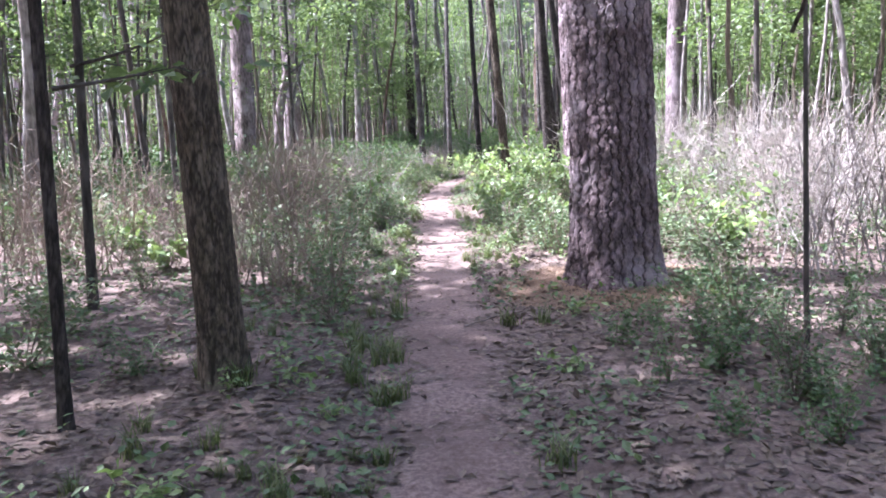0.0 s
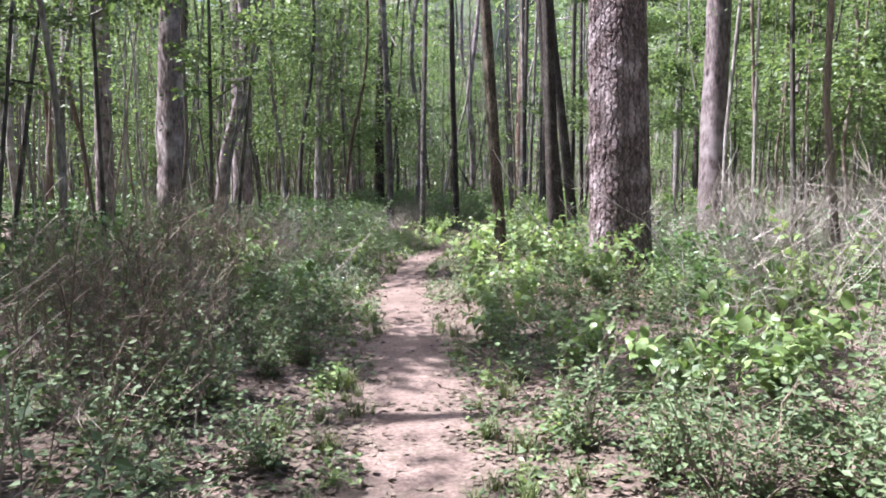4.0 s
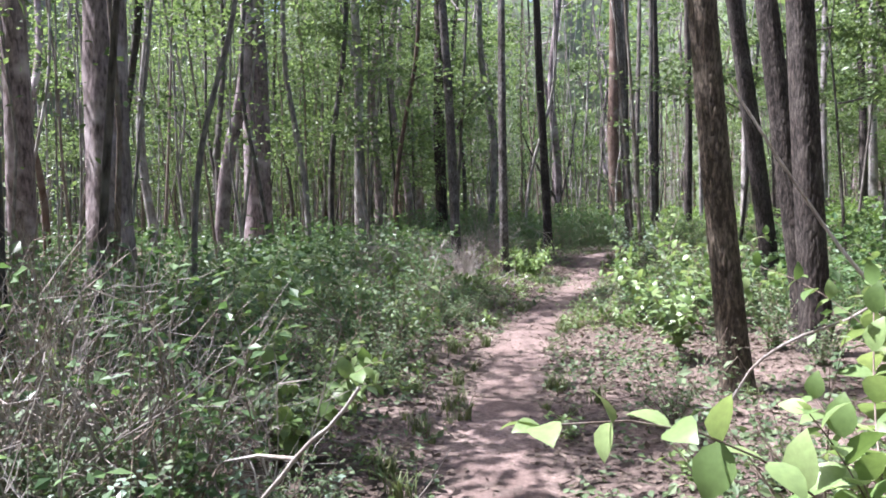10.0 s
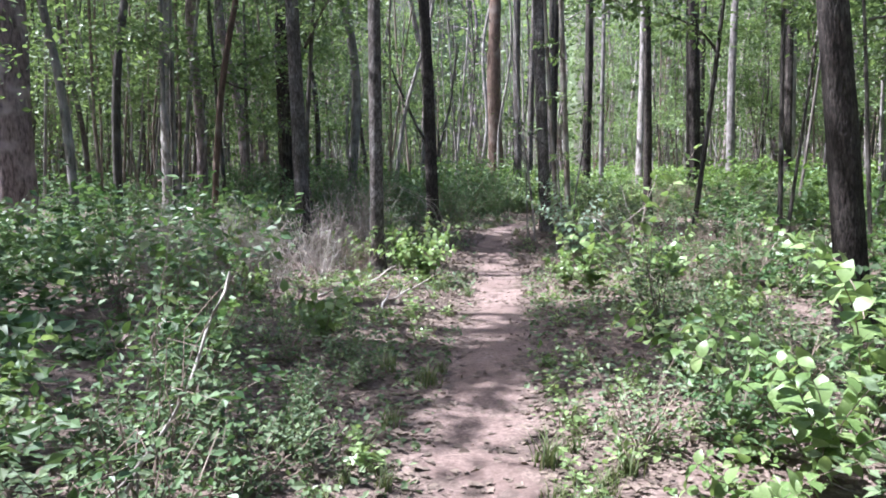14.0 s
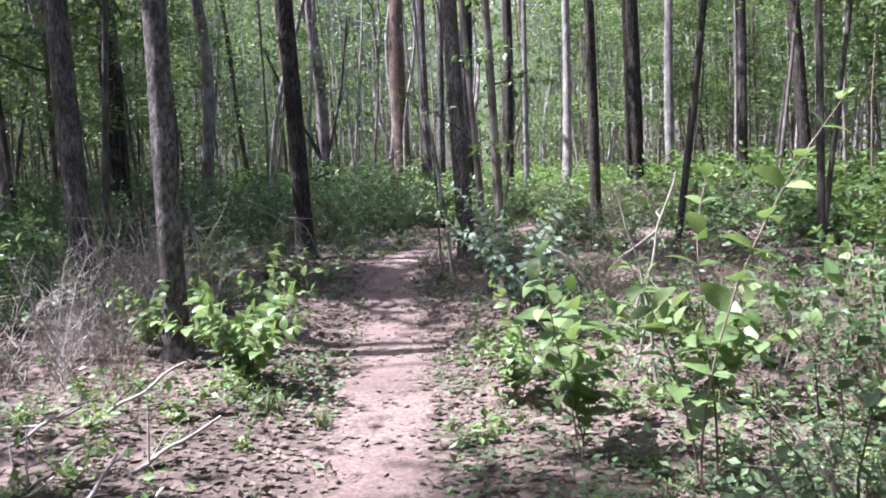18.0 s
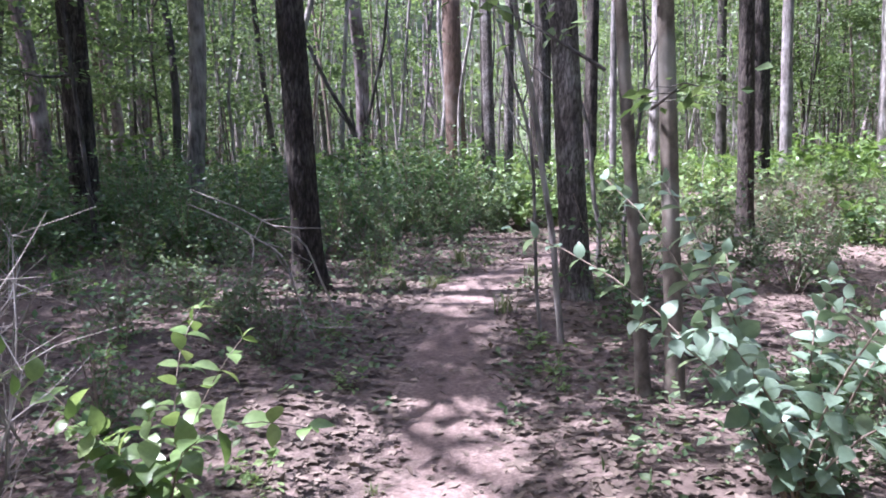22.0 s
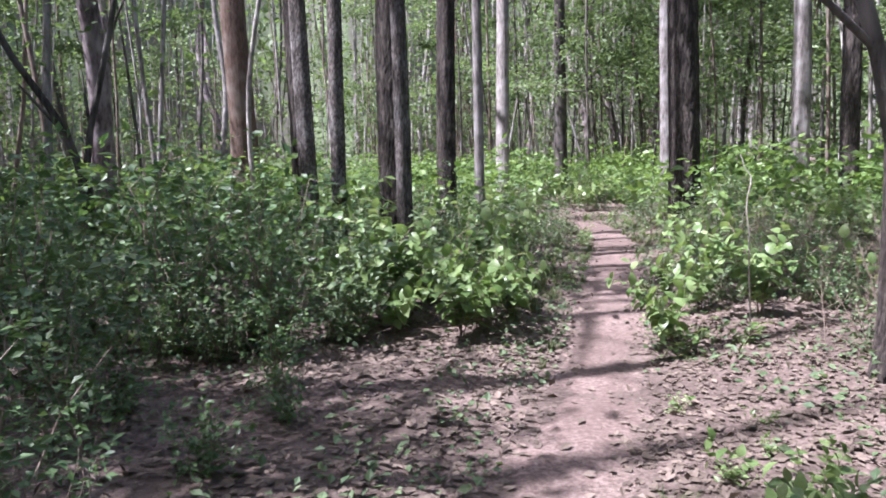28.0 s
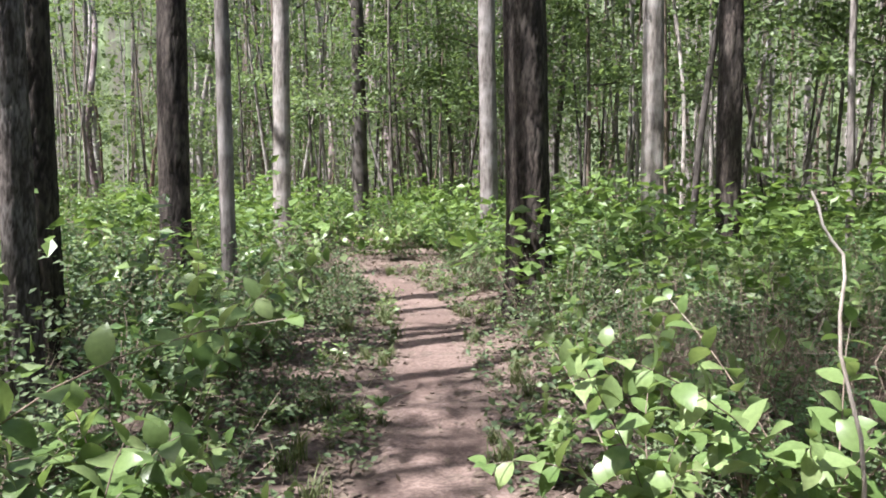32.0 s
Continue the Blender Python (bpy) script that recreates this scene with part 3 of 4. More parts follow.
hardwood(2.78, 32.25, 0.1, (-0.05, 0.0), 18, RIDGED_GREY, "grey trunk with flaky pale bark", flare=1.3, ridges=(0.018, 0.06, 0.006))
hardwood(2.64, 30.64, 0.032, (-0.07, 0.0), 20, MOTTLED_BARK, "slim grey sapling trunk with mottled bark", False, 1.2, 0.06, 9)
hardwood(2.78, 30.57, 0.044, (-0.05, 0.0), 21, MOTTLED_BARK, "slim grey-brown sapling trunk in leaf litter", False, 1.2, 0.05, 10)
hardwood(5.45, 34.9, 0.085, (-0.02, 0.0), 22, RIDGED_BARK, DARK, ridges=RIDGES)
hardwood(-0.05, 28.9, 0.085, (0.0, 0.0), 23, RIDGED_GREY, "pale mottled grey trunk among dry twigs", ridges=(0.05, 0.09, 0.005))
hardwood(-1.16, 31.05, 0.11, (-0.04, 0.0), 24, RIDGED_GREY, GREY, ridges=RIDGES)
hardwood(-2.2, 37.8, 0.19, (0.0, 0.0), 38, RIDGED_BARK, "brown trunk standing in dense shrubs", False, ridges=(0.045, 0.2, 0.012))
hardwood(-4.3, 35.5, 0.15, (0.0, 0.0), 25, GREY_BARK, GREY, False)
hardwood(4.32, 48.9, 0.29, (0.0, 0.0), 26, RED_BARK, "reddish-brown trunk rising from dense shrubs")
hardwood(11.4, 44.2, 0.14, (0.0, 0.0), 27, GREY_BARK, "pale grey trunk in sunlight")
hardwood(11.1, 39.95, 0.13, (-0.03, 0.0), 28, RIDGED_BARK, DARK, ridges=(0.045, 0.2, 0.012))
hardwood(6.09, 42.3, 0.14, (0.0, 0.0), 29, RIDGED_BARK, DARK, ridges=(0.045, 0.2, 0.012))
hardwood(4.6, 40.3, 0.16, (0.0, 0.0), 30, RIDGED_BARK, DARK, ridges=(0.045, 0.2, 0.012))
hardwood(3.8, 40.8, 0.1, (-0.02, 0.0), 39, RIDGED_GREY, "grey sunlit trunk in a cluster", ridges=(0.03, 0.07, 0.006))
hardwood(4.05, 40.6, 0.085, (0.02, 0.0), 40, RIDGED_GREY, "grey sunlit trunk in a cluster", False, ridges=(0.03, 0.07, 0.006))
hardwood(3.9, 41.7, 0.12, (0.0, 0.0), 41, RIDGED_BARK, "dark trunk in a cluster of trees", False, ridges=(0.045, 0.2, 0.012))
hardwood(4.4, 39.4, 0.08, (0.0, 0.0), 31, RIDGED_GREY, GREY, ridges=RIDGES)
hardwood(9.16, 46.6, 0.14, (0.0, 0.0), 32, GREY_BARK, "pale sunlit grey trunk behind shrubs")
hardwood(13.1, 50.8, 0.17, (0.0, 0.0), 33, DARK_BARK, DARK)
hardwood(12.06, 41.7, 0.15, (0.0, 0.0), 34, GREY_BARK, GREY)
hardwood(11.6, 38.2, 0.14, (-0.12, 0.0), 37, RIDGED_BARK, "dark leaning trunk in green shrubs", ridges=(0.045, 0.2, 0.012))
hardwood(6.5, 42.1, 0.07, (0.0, 0.0), 35, GREY_BARK, GREY)
hardwood(2.78, 5.33, 0.013, (-0.04, 0.0), 36, DARK_BARK, "thin dead stem in dry brush", False, 1.2, 0.12, 4)
# Pines added out of view around the start; crowns up-sun shade the path.
for _n, (_x, _y) in enumerate(((-6.8, 2.4), (-7.4, 4.9), (-7.6, -0.6), (-6.6, -3.5), (5.5, -2.5), (2.8, -6.0), (-2.5, -5.0), (9.0, 1.5), (-5.7, 3.7), (-7.4, 6.9), (-6.8, 6.0))):
    pine(_x, _y, 0.2, (0.0, 0.0), 50 + _n, label="straight pine added out of view to cast crown shade")
placed = [(o.location.x, o.location.y) for o in bpy.data.objects if o.name.startswith(("pine_tree", "hardwood_tree"))]


# Trees further off, sharing a few trunks.
def shared_trunks(mat, radii, seed):
    return [trunk_shape(r, 18, (q_lean, 0), seed + k, 10, 1.4, None, 0.09 + 0.02 / r).mesh("trunk", mat, True) for k, (r, q_lean) in enumerate(radii)]


FAR_TRUNKS = (shared_trunks(GREY_BARK, ((0.07, 0.02), (0.11, -0.03), (0.05, 0.06), (0.035, -0.08)), 100)
              + shared_trunks(DARK_BARK, ((0.075, 0.0), (0.11, 0.03), (0.05, -0.06), (0.035, 0.09)), 110)
              + shared_trunks(PINE_BARK, ((0.13, 0.01), (0.17, 0.0)), 120) + shared_trunks(RED_BARK, ((0.085, -0.03), (0.06, 0.06)), 130))


def scatter(n, x0, x1, y0, y1, clear, apart, q, keep=()):
    """Places at least clear metres from the trail and apart from each other."""
    got = list(keep)
    start = len(got)
    tries = 0
    while len(got) - start < n and tries < n * 30:
        tries += 1
        p = (q.uniform(x0, x1), q.uniform(y0, y1))
        if all((p[0] - a) ** 2 + (p[1] - b) ** 2 > apart ** 2 for a, b in got) and trail_distance(*p)[0] > clear:
            got.append(p)
    return got[start:]


q = np.random.RandomState(21)
behind = [(x, y) for x, y in scatter(215, -26, 32, 14, 78, 3.5, 0.9, q, placed) if not (y < 31 and -4.5 < x < 5.5) and not (y < 46 and 2 < x < 13)]
start_wood = [(x, y) for x, y in scatter(60, -20, 24, -16, 14, 3.2, 1.9, q, placed) if not (2.5 < x < 6.5 and y > 6)]
# Trees added up-sun of the path so that their crowns shade it between the sunny patches.
shading = []
for ty in np.arange(-1, 45, 2.3):
    tx = float(np.interp(ty, TRAIL[:, 1], TRAIL[:, 0]))
    for off in (-0.2, 2.4) if ty < 5.5 else (0.6,) if ty < 13 else (-1.6, 1.4, 4.4) if ty < 29 else (-7.6, -4.6, -1.6, 1.4):
        x, y = tx + off - 7.5 + q.uniform(-0.6, 0.6), ty + 0.65 + q.uniform(-0.6, 0.6)
        if open_to_sun(x, y) > 0.8 and trail_distance(x, y)[0] > 3.0 and not (-4.0 < x < 5.5 and y < 33) and all((x - a) ** 2 + (y - b) ** 2 > 0.8 for a, b in placed):
            shading.append((x, y))
for n, (x, y) in enumerate(behind + start_wood + shading):
    k = int(q.randint(len(FAR_TRUNKS)))
    # The added shade trees get only slim trunks.
    if n >= len(behind + start_wood):
        k = (0, 2, 4, 6)[n % 4]
    base = tagged(new("forest_tree"), "straight trunk in the woods, " + ("grey bark", "grey bark", "grey bark", "grey bark", "dark bark", "dark bark", "dark bark", "dark bark", "plated pine bark", "plated pine bark", "reddish bark", "reddish bark")[k], "tree", "forest trees")
    base.location, base.rotation_euler = (x, y, height_at(x, y)), (q.normal(0, 0.045), q.normal(0, 0.045), q.uniform(0, 6.28))
    base.scale = (1, 1, q.uniform(0.9, 1.15))
    part("trunk", FAR_TRUNKS[k], base)
    if n >= len(behind + start_wood):
        dress(base, canopy_for(x, y, n, True))
    elif q.rand() < 0.7:
        dress(base, canopy_for(x, y, n, over_path(x, y) < 4.0 and y < 44))
    else:
        dress(base, (HIGH_CROWNS[n % 5][0][:2], None))
    if n % 2 and open_to_sun(x, y, (3.0, 5.0, 7.0)) > 0.6:
        dress(base, LOW_SPRAYS[n // 2 % 4], turn=n * 2.1)

SAPLING = [trunk_shape(0.035, 8.5, (0.02 * (-1) ** k, 0.02), 140 + k, 8, 1.2, False, 0.1).mesh("trunk", DARK_BARK, True) for k in range(3)]
for n, (x, y) in enumerate([(-2.2, 2.8), (-2.0, 4.4), (-2.7, 0.8), (-1.9, 5.9), (-3.4, 12.5), (4.9, 12.5), (5.6, 17.0)] + scatter(72, -8, 10, 11, 36, 2.9, 1.1, q, placed) + scatter(230, -20, 27, 14, 62, 3.8, 1.2, q, placed)):
    if n > 7 and open_to_sun(x, y, (3.0, 5.0, 7.5)) < 1.2:
        continue
    base = tagged(new("understory_tree"), "slim young tree with layered green leaves", "tree", "understory trees")
    base.location, base.rotation_euler = (x, y, height_at(x, y)), (q.normal(0, 0.07), q.normal(0, 0.07), q.uniform(0, 6.28))
    s = q.uniform(0.75, 1.3)
    base.scale = (s, s, s)
    part("trunk", SAPLING[n % 3], base)
    dress(base, MID_CROWNS[n % 6])

# Low branches with pale leaves, lit by the sun.
for k, (x, y, crown) in enumerate(((-1.5, 7.0, crown_meshes(80, 1.5, 1.5, 3.6, 620, 0.11, LEAF_BROAD, DARK_BARK, 0.03, 6)), (-2.8, 18.2, crown_meshes(81, 0.95, 2.5, 3.3, 420, 0.12, LEAF_BROAD, DARK_BARK, 0.03, 5)))):
    base = tagged(new("understory_tree"), "slim young tree with pale layered leaves", "tree", "understory trees")
    base.location = (x, y, height_at(x, y))
    part("trunk", SAPLING[k], base)
    dress(base, crown)

# Woods in the distance, all round.
woods, wood_leaves = Shape(), Shape()
for n in range(1000):
    a, d = q.uniform(0, 6.28), q.uniform(38, 120)
    x, y = 3 + math.cos(a) * d, 22 + math.sin(a) * d * 1.1
    if -26 < x < 32 and 0 < y < 74:
        continue
    r = q.uniform(0.04, 0.16)
    woods.add(*tube([(x, y, -0.2), (x + q.normal(0, 0.2), y, 5), (x + q.normal(0, 0.5), y, 18)], (r * 1.3, r, r * 0.5), 6))
    m = 250
    c = np.array([x, y, 0]) + q.normal(0, 1, (m, 3)) * (1.3, 1.3, 0.5) + np.repeat(q.normal(0, 1.4, (10, 3)) * (1, 1, 0) + np.stack([np.zeros(10), np.zeros(10), 24 * q.rand(10) ** 1.1 + 0.6], -1), 25, 0)
    leaves(wood_leaves, "quad", c, q.normal(0, 1, (m, 3)), q.uniform(0.25, 0.75, m), q, 0.8)
for n, (x, y) in enumerate(scatter(720, -24, 32, 16, 76, 8.0, 0.8, q)):
    m, h = 210, 1.8 + 11 * q.rand() ** 1.4
    if open_to_sun(x, y, (h,)) < 1.4:
        continue
    c = np.array([x, y, h]) + q.normal(0, 1, (m, 3)) * (0.95, 0.95, 0.4)
    leaves(wood_leaves, "quad", c, q.normal(0, 1, (m, 3)) * (1, 1, 0.4), q.uniform(0.09, 0.22, m), q, 0.5)
for n, (x, y) in enumerate(scatter(900, -16, 20, 12, 60, 4.4, 0.6, q)):
    m, h = 170, 2.6 + 8.5 * q.rand()
    if open_to_sun(x, y, (h,)) < 1.0:
        continue
    c = np.array([x, y, h]) + q.normal(0, 1, (m, 3)) * (1.1, 1.1, 0.35)
    leaves(wood_leaves, "quad", c, q.normal(0, 1, (m, 3)) * (1, 1, 0.4), q.uniform(0.07, 0.14, m), q, 0.5)
stems = Shape()
for n, (x, y) in enumerate(scatter(900, -26, 34, 12, 78, 5.5, 0.55, q)):
    r, a, b = q.uniform(0.014, 0.05), q.normal(0, 0.75), q.normal(0, 0.75)
    (woods if n % 2 else stems).add(*tube([(x, y, -0.2), (x + 0.3 * a, y + 0.3 * b, 2.5), (x + 0.4 * a + q.normal(0, 0.15), y + 0.5 * b, 5), (x + a, y + b, 10)], (r * 1.3, r, r * 0.9, r * 0.4), 5))
for n, (x, y) in enumerate(scatter(520, -15, 20, 14, 52, 5.0, 0.7, q)):
    m, h = 260, 2.8 + 6.5 * q.rand()
    if open_to_sun(x, y, (h,)) < 0.9:
        continue
    c = np.array([x, y, h]) + q.normal(0, 1, (m, 3)) * (0.95, 0.95, 0.28)
    leaves(wood_leaves, "quad", c, q.normal(0, 1, (m, 3)) * (1, 1, 0.4), q.uniform(0.08, 0.16, m), q, 0.45)
tagged(new("far_trunks", woods.mesh("far_trunks", GREY_BARK, True)), "many distant grey tree trunks", "woods", kind="stuff")
tagged(new("far_saplings", stems.mesh("far_saplings", TWIG, True)), "many thin brown leaning stems between the trees", "woods", kind="stuff")
tagged(new("far_foliage", wood_leaves.mesh("far_foliage", CANOPY)), "distant green foliage of the woods", "woods", kind="stuff")


# Beyond them the wood closes in: an uneven green edge all round, over eighty metres off.
EDGE, nt, b = material("distant_wood", 1.0)
streak = noise_tex(nt, coords(nt, (1, 1, 0.12)), 0.9, 6, 0.7)
blot = noise_tex(nt, coords(nt), 0.5, 9, 0.8)
col = mix(nt, ramp(nt, streak, ((0.42, (0, 0, 0)), (0.58, (1, 1, 1)))), ramp(nt, blot, ((0.4, (0.05, 0.075, 0.035)), (0.62, (0.23, 0.3, 0.16)))), (0.125, 0.12, 0.10))
nt.links.new(col, b.inputs["Base Color"])
ang = np.linspace(0, 2 * np.pi, 361)
wall = Shape()
rad = 88 + 3 * np.sin(ang * 9) + 2 * np.sin(ang * 23)
tops = 31 - 5 * np.exp(-((ang - 1.95) / 0.28) ** 2) + 2.2 * np.sin(ang * 31) + 1.6 * np.sin(ang * 57 + 1) + 1.2 * np.sin(ang * 101 + 2)
rows = [np.stack([3 + np.cos(ang) * (rad + d), 22 + np.sin(ang) * (rad + d), tops * h - 1], -1) for h, d in ((0, 0), (0.5, 0.6), (0.85, 1.6), (1.1, 4))]
wall.add(np.concatenate(rows), [(k * 361 + j, k * 361 + j + 1, (k + 1) * 361 + j + 1, (k + 1) * 361 + j) for k in range(3) for j in range(360)])
tagged(new("backdrop", wall.mesh("backdrop", EDGE, True)), "distant edge of green woodland", "woods", kind="structure")


# ---- undergrowth ----
def bush_meshes(seed, h, spread, n, size, leaf_mat, stems=9):
    """A bushy mound: forking stems from one foot, small leaves along every twig from low down to the top."""
    q = np.random.RandomState(seed)
    wood, green = Shape(), Shape()
    per = max(4, n // (stems * 5))
    for k in range(stems):
        a = q.uniform(0, 6.28)
        out = np.array([math.cos(a), math.sin(a), 0])
        lean, top = spread * q.uniform(0.15, 1.0), h * q.uniform(0.3, 1.05)
        t = np.linspace(0, 1, 6)
        pts = out * (lean * t ** 0.9)[:, None] + np.array([0, 0, 1.0]) * (top * t ** 0.85)[:, None] + q.normal(0, 0.03 * h, (6, 3)) * t[:, None]
        wood.add(*tube(pts, np.linspace(0.0038, 0.0012, 6) * (0.5 + h), 3))
        for j in range(5):
            c = min(5, j + (k % 2))
            e = pts[c] + (out * q.uniform(-0.1, 0.5) + q.normal(0, 0.35, 3) + np.array([0, 0, 0.15])) * 0.32 * h
            wood.add(*tube([pts[c], e], (0.002, 0.0008), 3))
            tt = q.uniform(0.1, 1.05, (per, 1))
            d = balls(per, q) * (1, 1, 0.4) + (e - pts[c]) * 1.2
            leaves(green, "quad", pts[c] + (e - pts[c]) * tt + q.normal(0, 0.018 + 0.02 * h, (per, 3)), d, size * q.uniform(0.55, 1.25, per), q, 0.45)
    return wood.mesh("branching_stem", TWIG), green.mesh("foliage", leaf_mat)


def arching_stem(q, length, a, lean, pairs):
    """One arching stem: its points, and the places, ways and sizes of paired leaves along it."""
    t = np.linspace(0, 1, 9)
    out, side = np.array([math.cos(a), math.sin(a), 0]), np.array([-math.sin(a), math.cos(a), 0])
    pts = out * (length * lean * t ** 1.7)[:, None] + np.array([0, 0, 1.0]) * (length * (t - 0.33 * lean * t ** 3))[:, None] + side * (length * 0.05 * np.sin(t * 4 + a))[:, None]
    u = np.linspace(0.22, 1.0, pairs)
    pos = np.stack([np.interp(u, t, pts[:, c]) for c in range(3)], -1)
    way = np.stack([np.interp(u, t, np.gradient(pts[:, c], t)) for c in range(3)], -1)
    way /= np.linalg.norm(way, axis=1, keepdims=True)
    d = []
    for n in range(pairs):
        across = side if n % 2 == 0 else np.cross(way[n], side)
        for sg in (1, -1):
            d.append(across * sg + way[n] * q.uniform(0.2, 0.7) + np.array([0, 0, q.uniform(-0.45, 0.1)]) + q.normal(0, 0.15, 3))
    d = np.array(d + [way[-1] + q.normal(0, 0.2, 3)])
    pos = np.concatenate([np.repeat(pos, 2, axis=0), pos[-1:]])
    size = np.r_[np.repeat(0.55 + 0.45 * np.sin(np.pi * np.clip(u * 0.95, 0, 1)), 2), 0.45] * q.uniform(0.8, 1.15, 2 * pairs + 1)
    return pts, pos, d, size


def broad_meshes(seed, h, n, size, mat=LEAF_BROAD, lean=(0.25, 0.95), pairs=(8, 13)):
    """Stems of a broad-leaved shrub, one stem mesh and one foliage mesh each."""
    q = np.random.RandomState(seed)
    made = []
    for k in range(n):
        pts, pos, d, s = arching_stem(q, h * q.uniform(0.6, 1.1), k * 2.4 + q.uniform(-0.5, 0.5), q.uniform(*lean), int(q.randint(*pairs)))
        foliage = Shape()
        leaves(foliage, "broad", pos, d, size * s, q, 0.3)
        made.append((Shape().add(*tube(pts, np.linspace(0.0045, 0.0016, 9) * (0.5 + h * 0.5), 5)).mesh("stem", TWIG, True), foliage.mesh("foliage", mat, True)))
    return made


def brush_meshes(seed, h, spread, n, mat, upright=0.5):
    """A tangle of bare branching twigs."""
    q = np.random.RandomState(seed)
    made = []
    for k in range(n):
        wood = Shape()
        a, b = q.uniform(0, 6.28, 2)
        p0 = np.array([math.cos(b), math.sin(b), 0]) * spread * q.rand()
        d = np.array([math.cos(a) * q.uniform(0.05, 1 - upright), math.sin(a) * q.uniform(0.05, 1 - upright), q.uniform(0.5, 1.0)]) * h
        t = np.linspace(0, 1, 7)[:, None]
        pts = p0 + t * d + np.sin(t * 4) * q.normal(0, 0.05 * h, 3)
        wood.add(*tube(pts, np.linspace(0.0042, 0.0014, 7) * (0.5 + h), 4))
        for c in (1, 2, 3, 4, 5, 6):
            for _ in range(3):
                e = pts[c] + (q.normal(0, 0.2, 3) + d * 0.22) * 0.7
                wood.add(*tube([pts[c], (pts[c] + e) / 2 + q.normal(0, 0.02, 3), e], (0.0026, 0.002, 0.0009), 3))
        made.append(wood)
    tangle = Shape()
    for wood in made:
        for v, f in zip(wood.v, wood.f):
            tangle.add(v, f - f.min())
    return tangle.mesh("twig_tangle", mat)


def tuft_mesh(seed, n, h):
    q = np.random.RandomState(seed)
    g = Shape()
    for k in range(n):
        a, l = q.uniform(0, 6.28), h * q.uniform(0.5, 1.2)
        c, s = math.cos(a), math.sin(a)
        t = np.linspace(0, 1, 5)
        out, up = l * 0.6 * t ** 1.8 * q.uniform(0.4, 1.2), l * (t - 0.35 * t ** 2.5)
        w = 0.0035 * (1 - t ** 2) + 0.0004
        foot = q.normal(0, 0.035, 2)
        mid = np.stack([foot[0] + c * out, foot[1] + s * out, up], -1)
        side = np.array([-s, c, 0]) * w[:, None]
        v = np.stack([mid + side, mid - side], 1).reshape(-1, 3)
        g.add(v, [(2 * i, 2 * i + 1, 2 * i + 3, 2 * i + 2) for i in range(4)])
    return g.mesh("grass_tuft", GRASS)


BROAD = [broad_meshes(200 + k, 0.72 + 0.1 * k, 7 + k % 2, 0.128) for k in range(5)]
TALL = [broad_meshes(210, 1.7, 3, 0.14, LEAF_BROAD, (0.1, 0.35)), broad_meshes(211, 1.6, 8, 0.125), broad_meshes(213, 1.3, 3, 0.17, LEAF_BROAD, (0.15, 0.4))]
SMALL = [bush_meshes(220 + k, 0.40 + 0.11 * k, 0.46, 700, 0.042, LEAF_SMALL, 14) for k in range(5)]
SMALL_FAR = [bush_meshes(230 + k, 0.45 + 0.11 * k, 0.5, 420, 0.052, LEAF_SMALL, 11) for k in range(4)]
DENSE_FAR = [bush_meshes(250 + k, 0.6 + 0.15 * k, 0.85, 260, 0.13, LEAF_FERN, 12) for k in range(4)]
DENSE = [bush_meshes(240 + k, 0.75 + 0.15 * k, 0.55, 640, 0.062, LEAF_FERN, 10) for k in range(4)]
LOW = [bush_meshes(260 + k, 0.14 + 0.03 * k, 0.16, 70, 0.045, LEAF_BROAD, 4) for k in range(4)]
BRUSH = [brush_meshes(280 + k, 1.15, 0.6, 16, TWIG, 0.55) for k in range(3)]
PALE = [brush_meshes(290 + k, 1.15, 0.65, 26, DEAD_WOOD) for k in range(3)]
SPRIG = bush_meshes(228, 0.62, 0.45, 620, 0.05, LEAF_PALE, 12)
TUFT = [tuft_mesh(300 + k, 46, 0.24) for k in range(3)]


def plant(name, x, y, s, label, category, group, turn=0.0):
    base = tagged(new(name), label, category, group)
    base.location, base.rotation_euler, base.scale = (x, y, height_at(x, y) - 0.015), (0, 0, turn), (s, s, s)
    return base


def bush(kind, x, y, s, name="shrub", label="small-leaved green shrub with fine stems", group="understory shrubs"):
    base = plant(name, x, y, s, label, "shrub", group, q.uniform(0, 6.28))
    part("branching_stem", kind[0], base), part("foliage", kind[1], base)


def broad_shrub(x, y, s, k, kinds=BROAD, label="leafy shrub with broad pale-green leaves on arching stems"):
    base = plant("broadleaf_shrub", x, y, s, label, "shrub", "broad-leaved shrubs", q.uniform(0, 6.28))
    for stem, foliage in kinds[k % len(kinds)]:
        part("foliage", foliage, part("stem", stem, base))


def joined(made):
    """One stem mesh and one foliage mesh out of a shrub's stems."""
    out = []
    for k, name in ((0, "branching_stem"), (1, "foliage")):
        both = Shape()
        for pair in made:
            me = pair[k]
            v, c = np.empty(len(me.vertices) * 3), np.empty(len(me.loops), int)
            me.vertices.foreach_get("co", v)
            me.loops.foreach_get("vertex_index", c)
            both.add(v, c.reshape(-1, 4))
        out.append(both.mesh(name, made[0][k].materials[0], True))
    return out


def dry_brush(kind, x, y, s, name, label):
    base = plant(name, x, y, s, label, "brush", "dry brush", q.uniform(0, 6.28))
    tagged(part("twig_tangle", kind, base), kind="stuff")


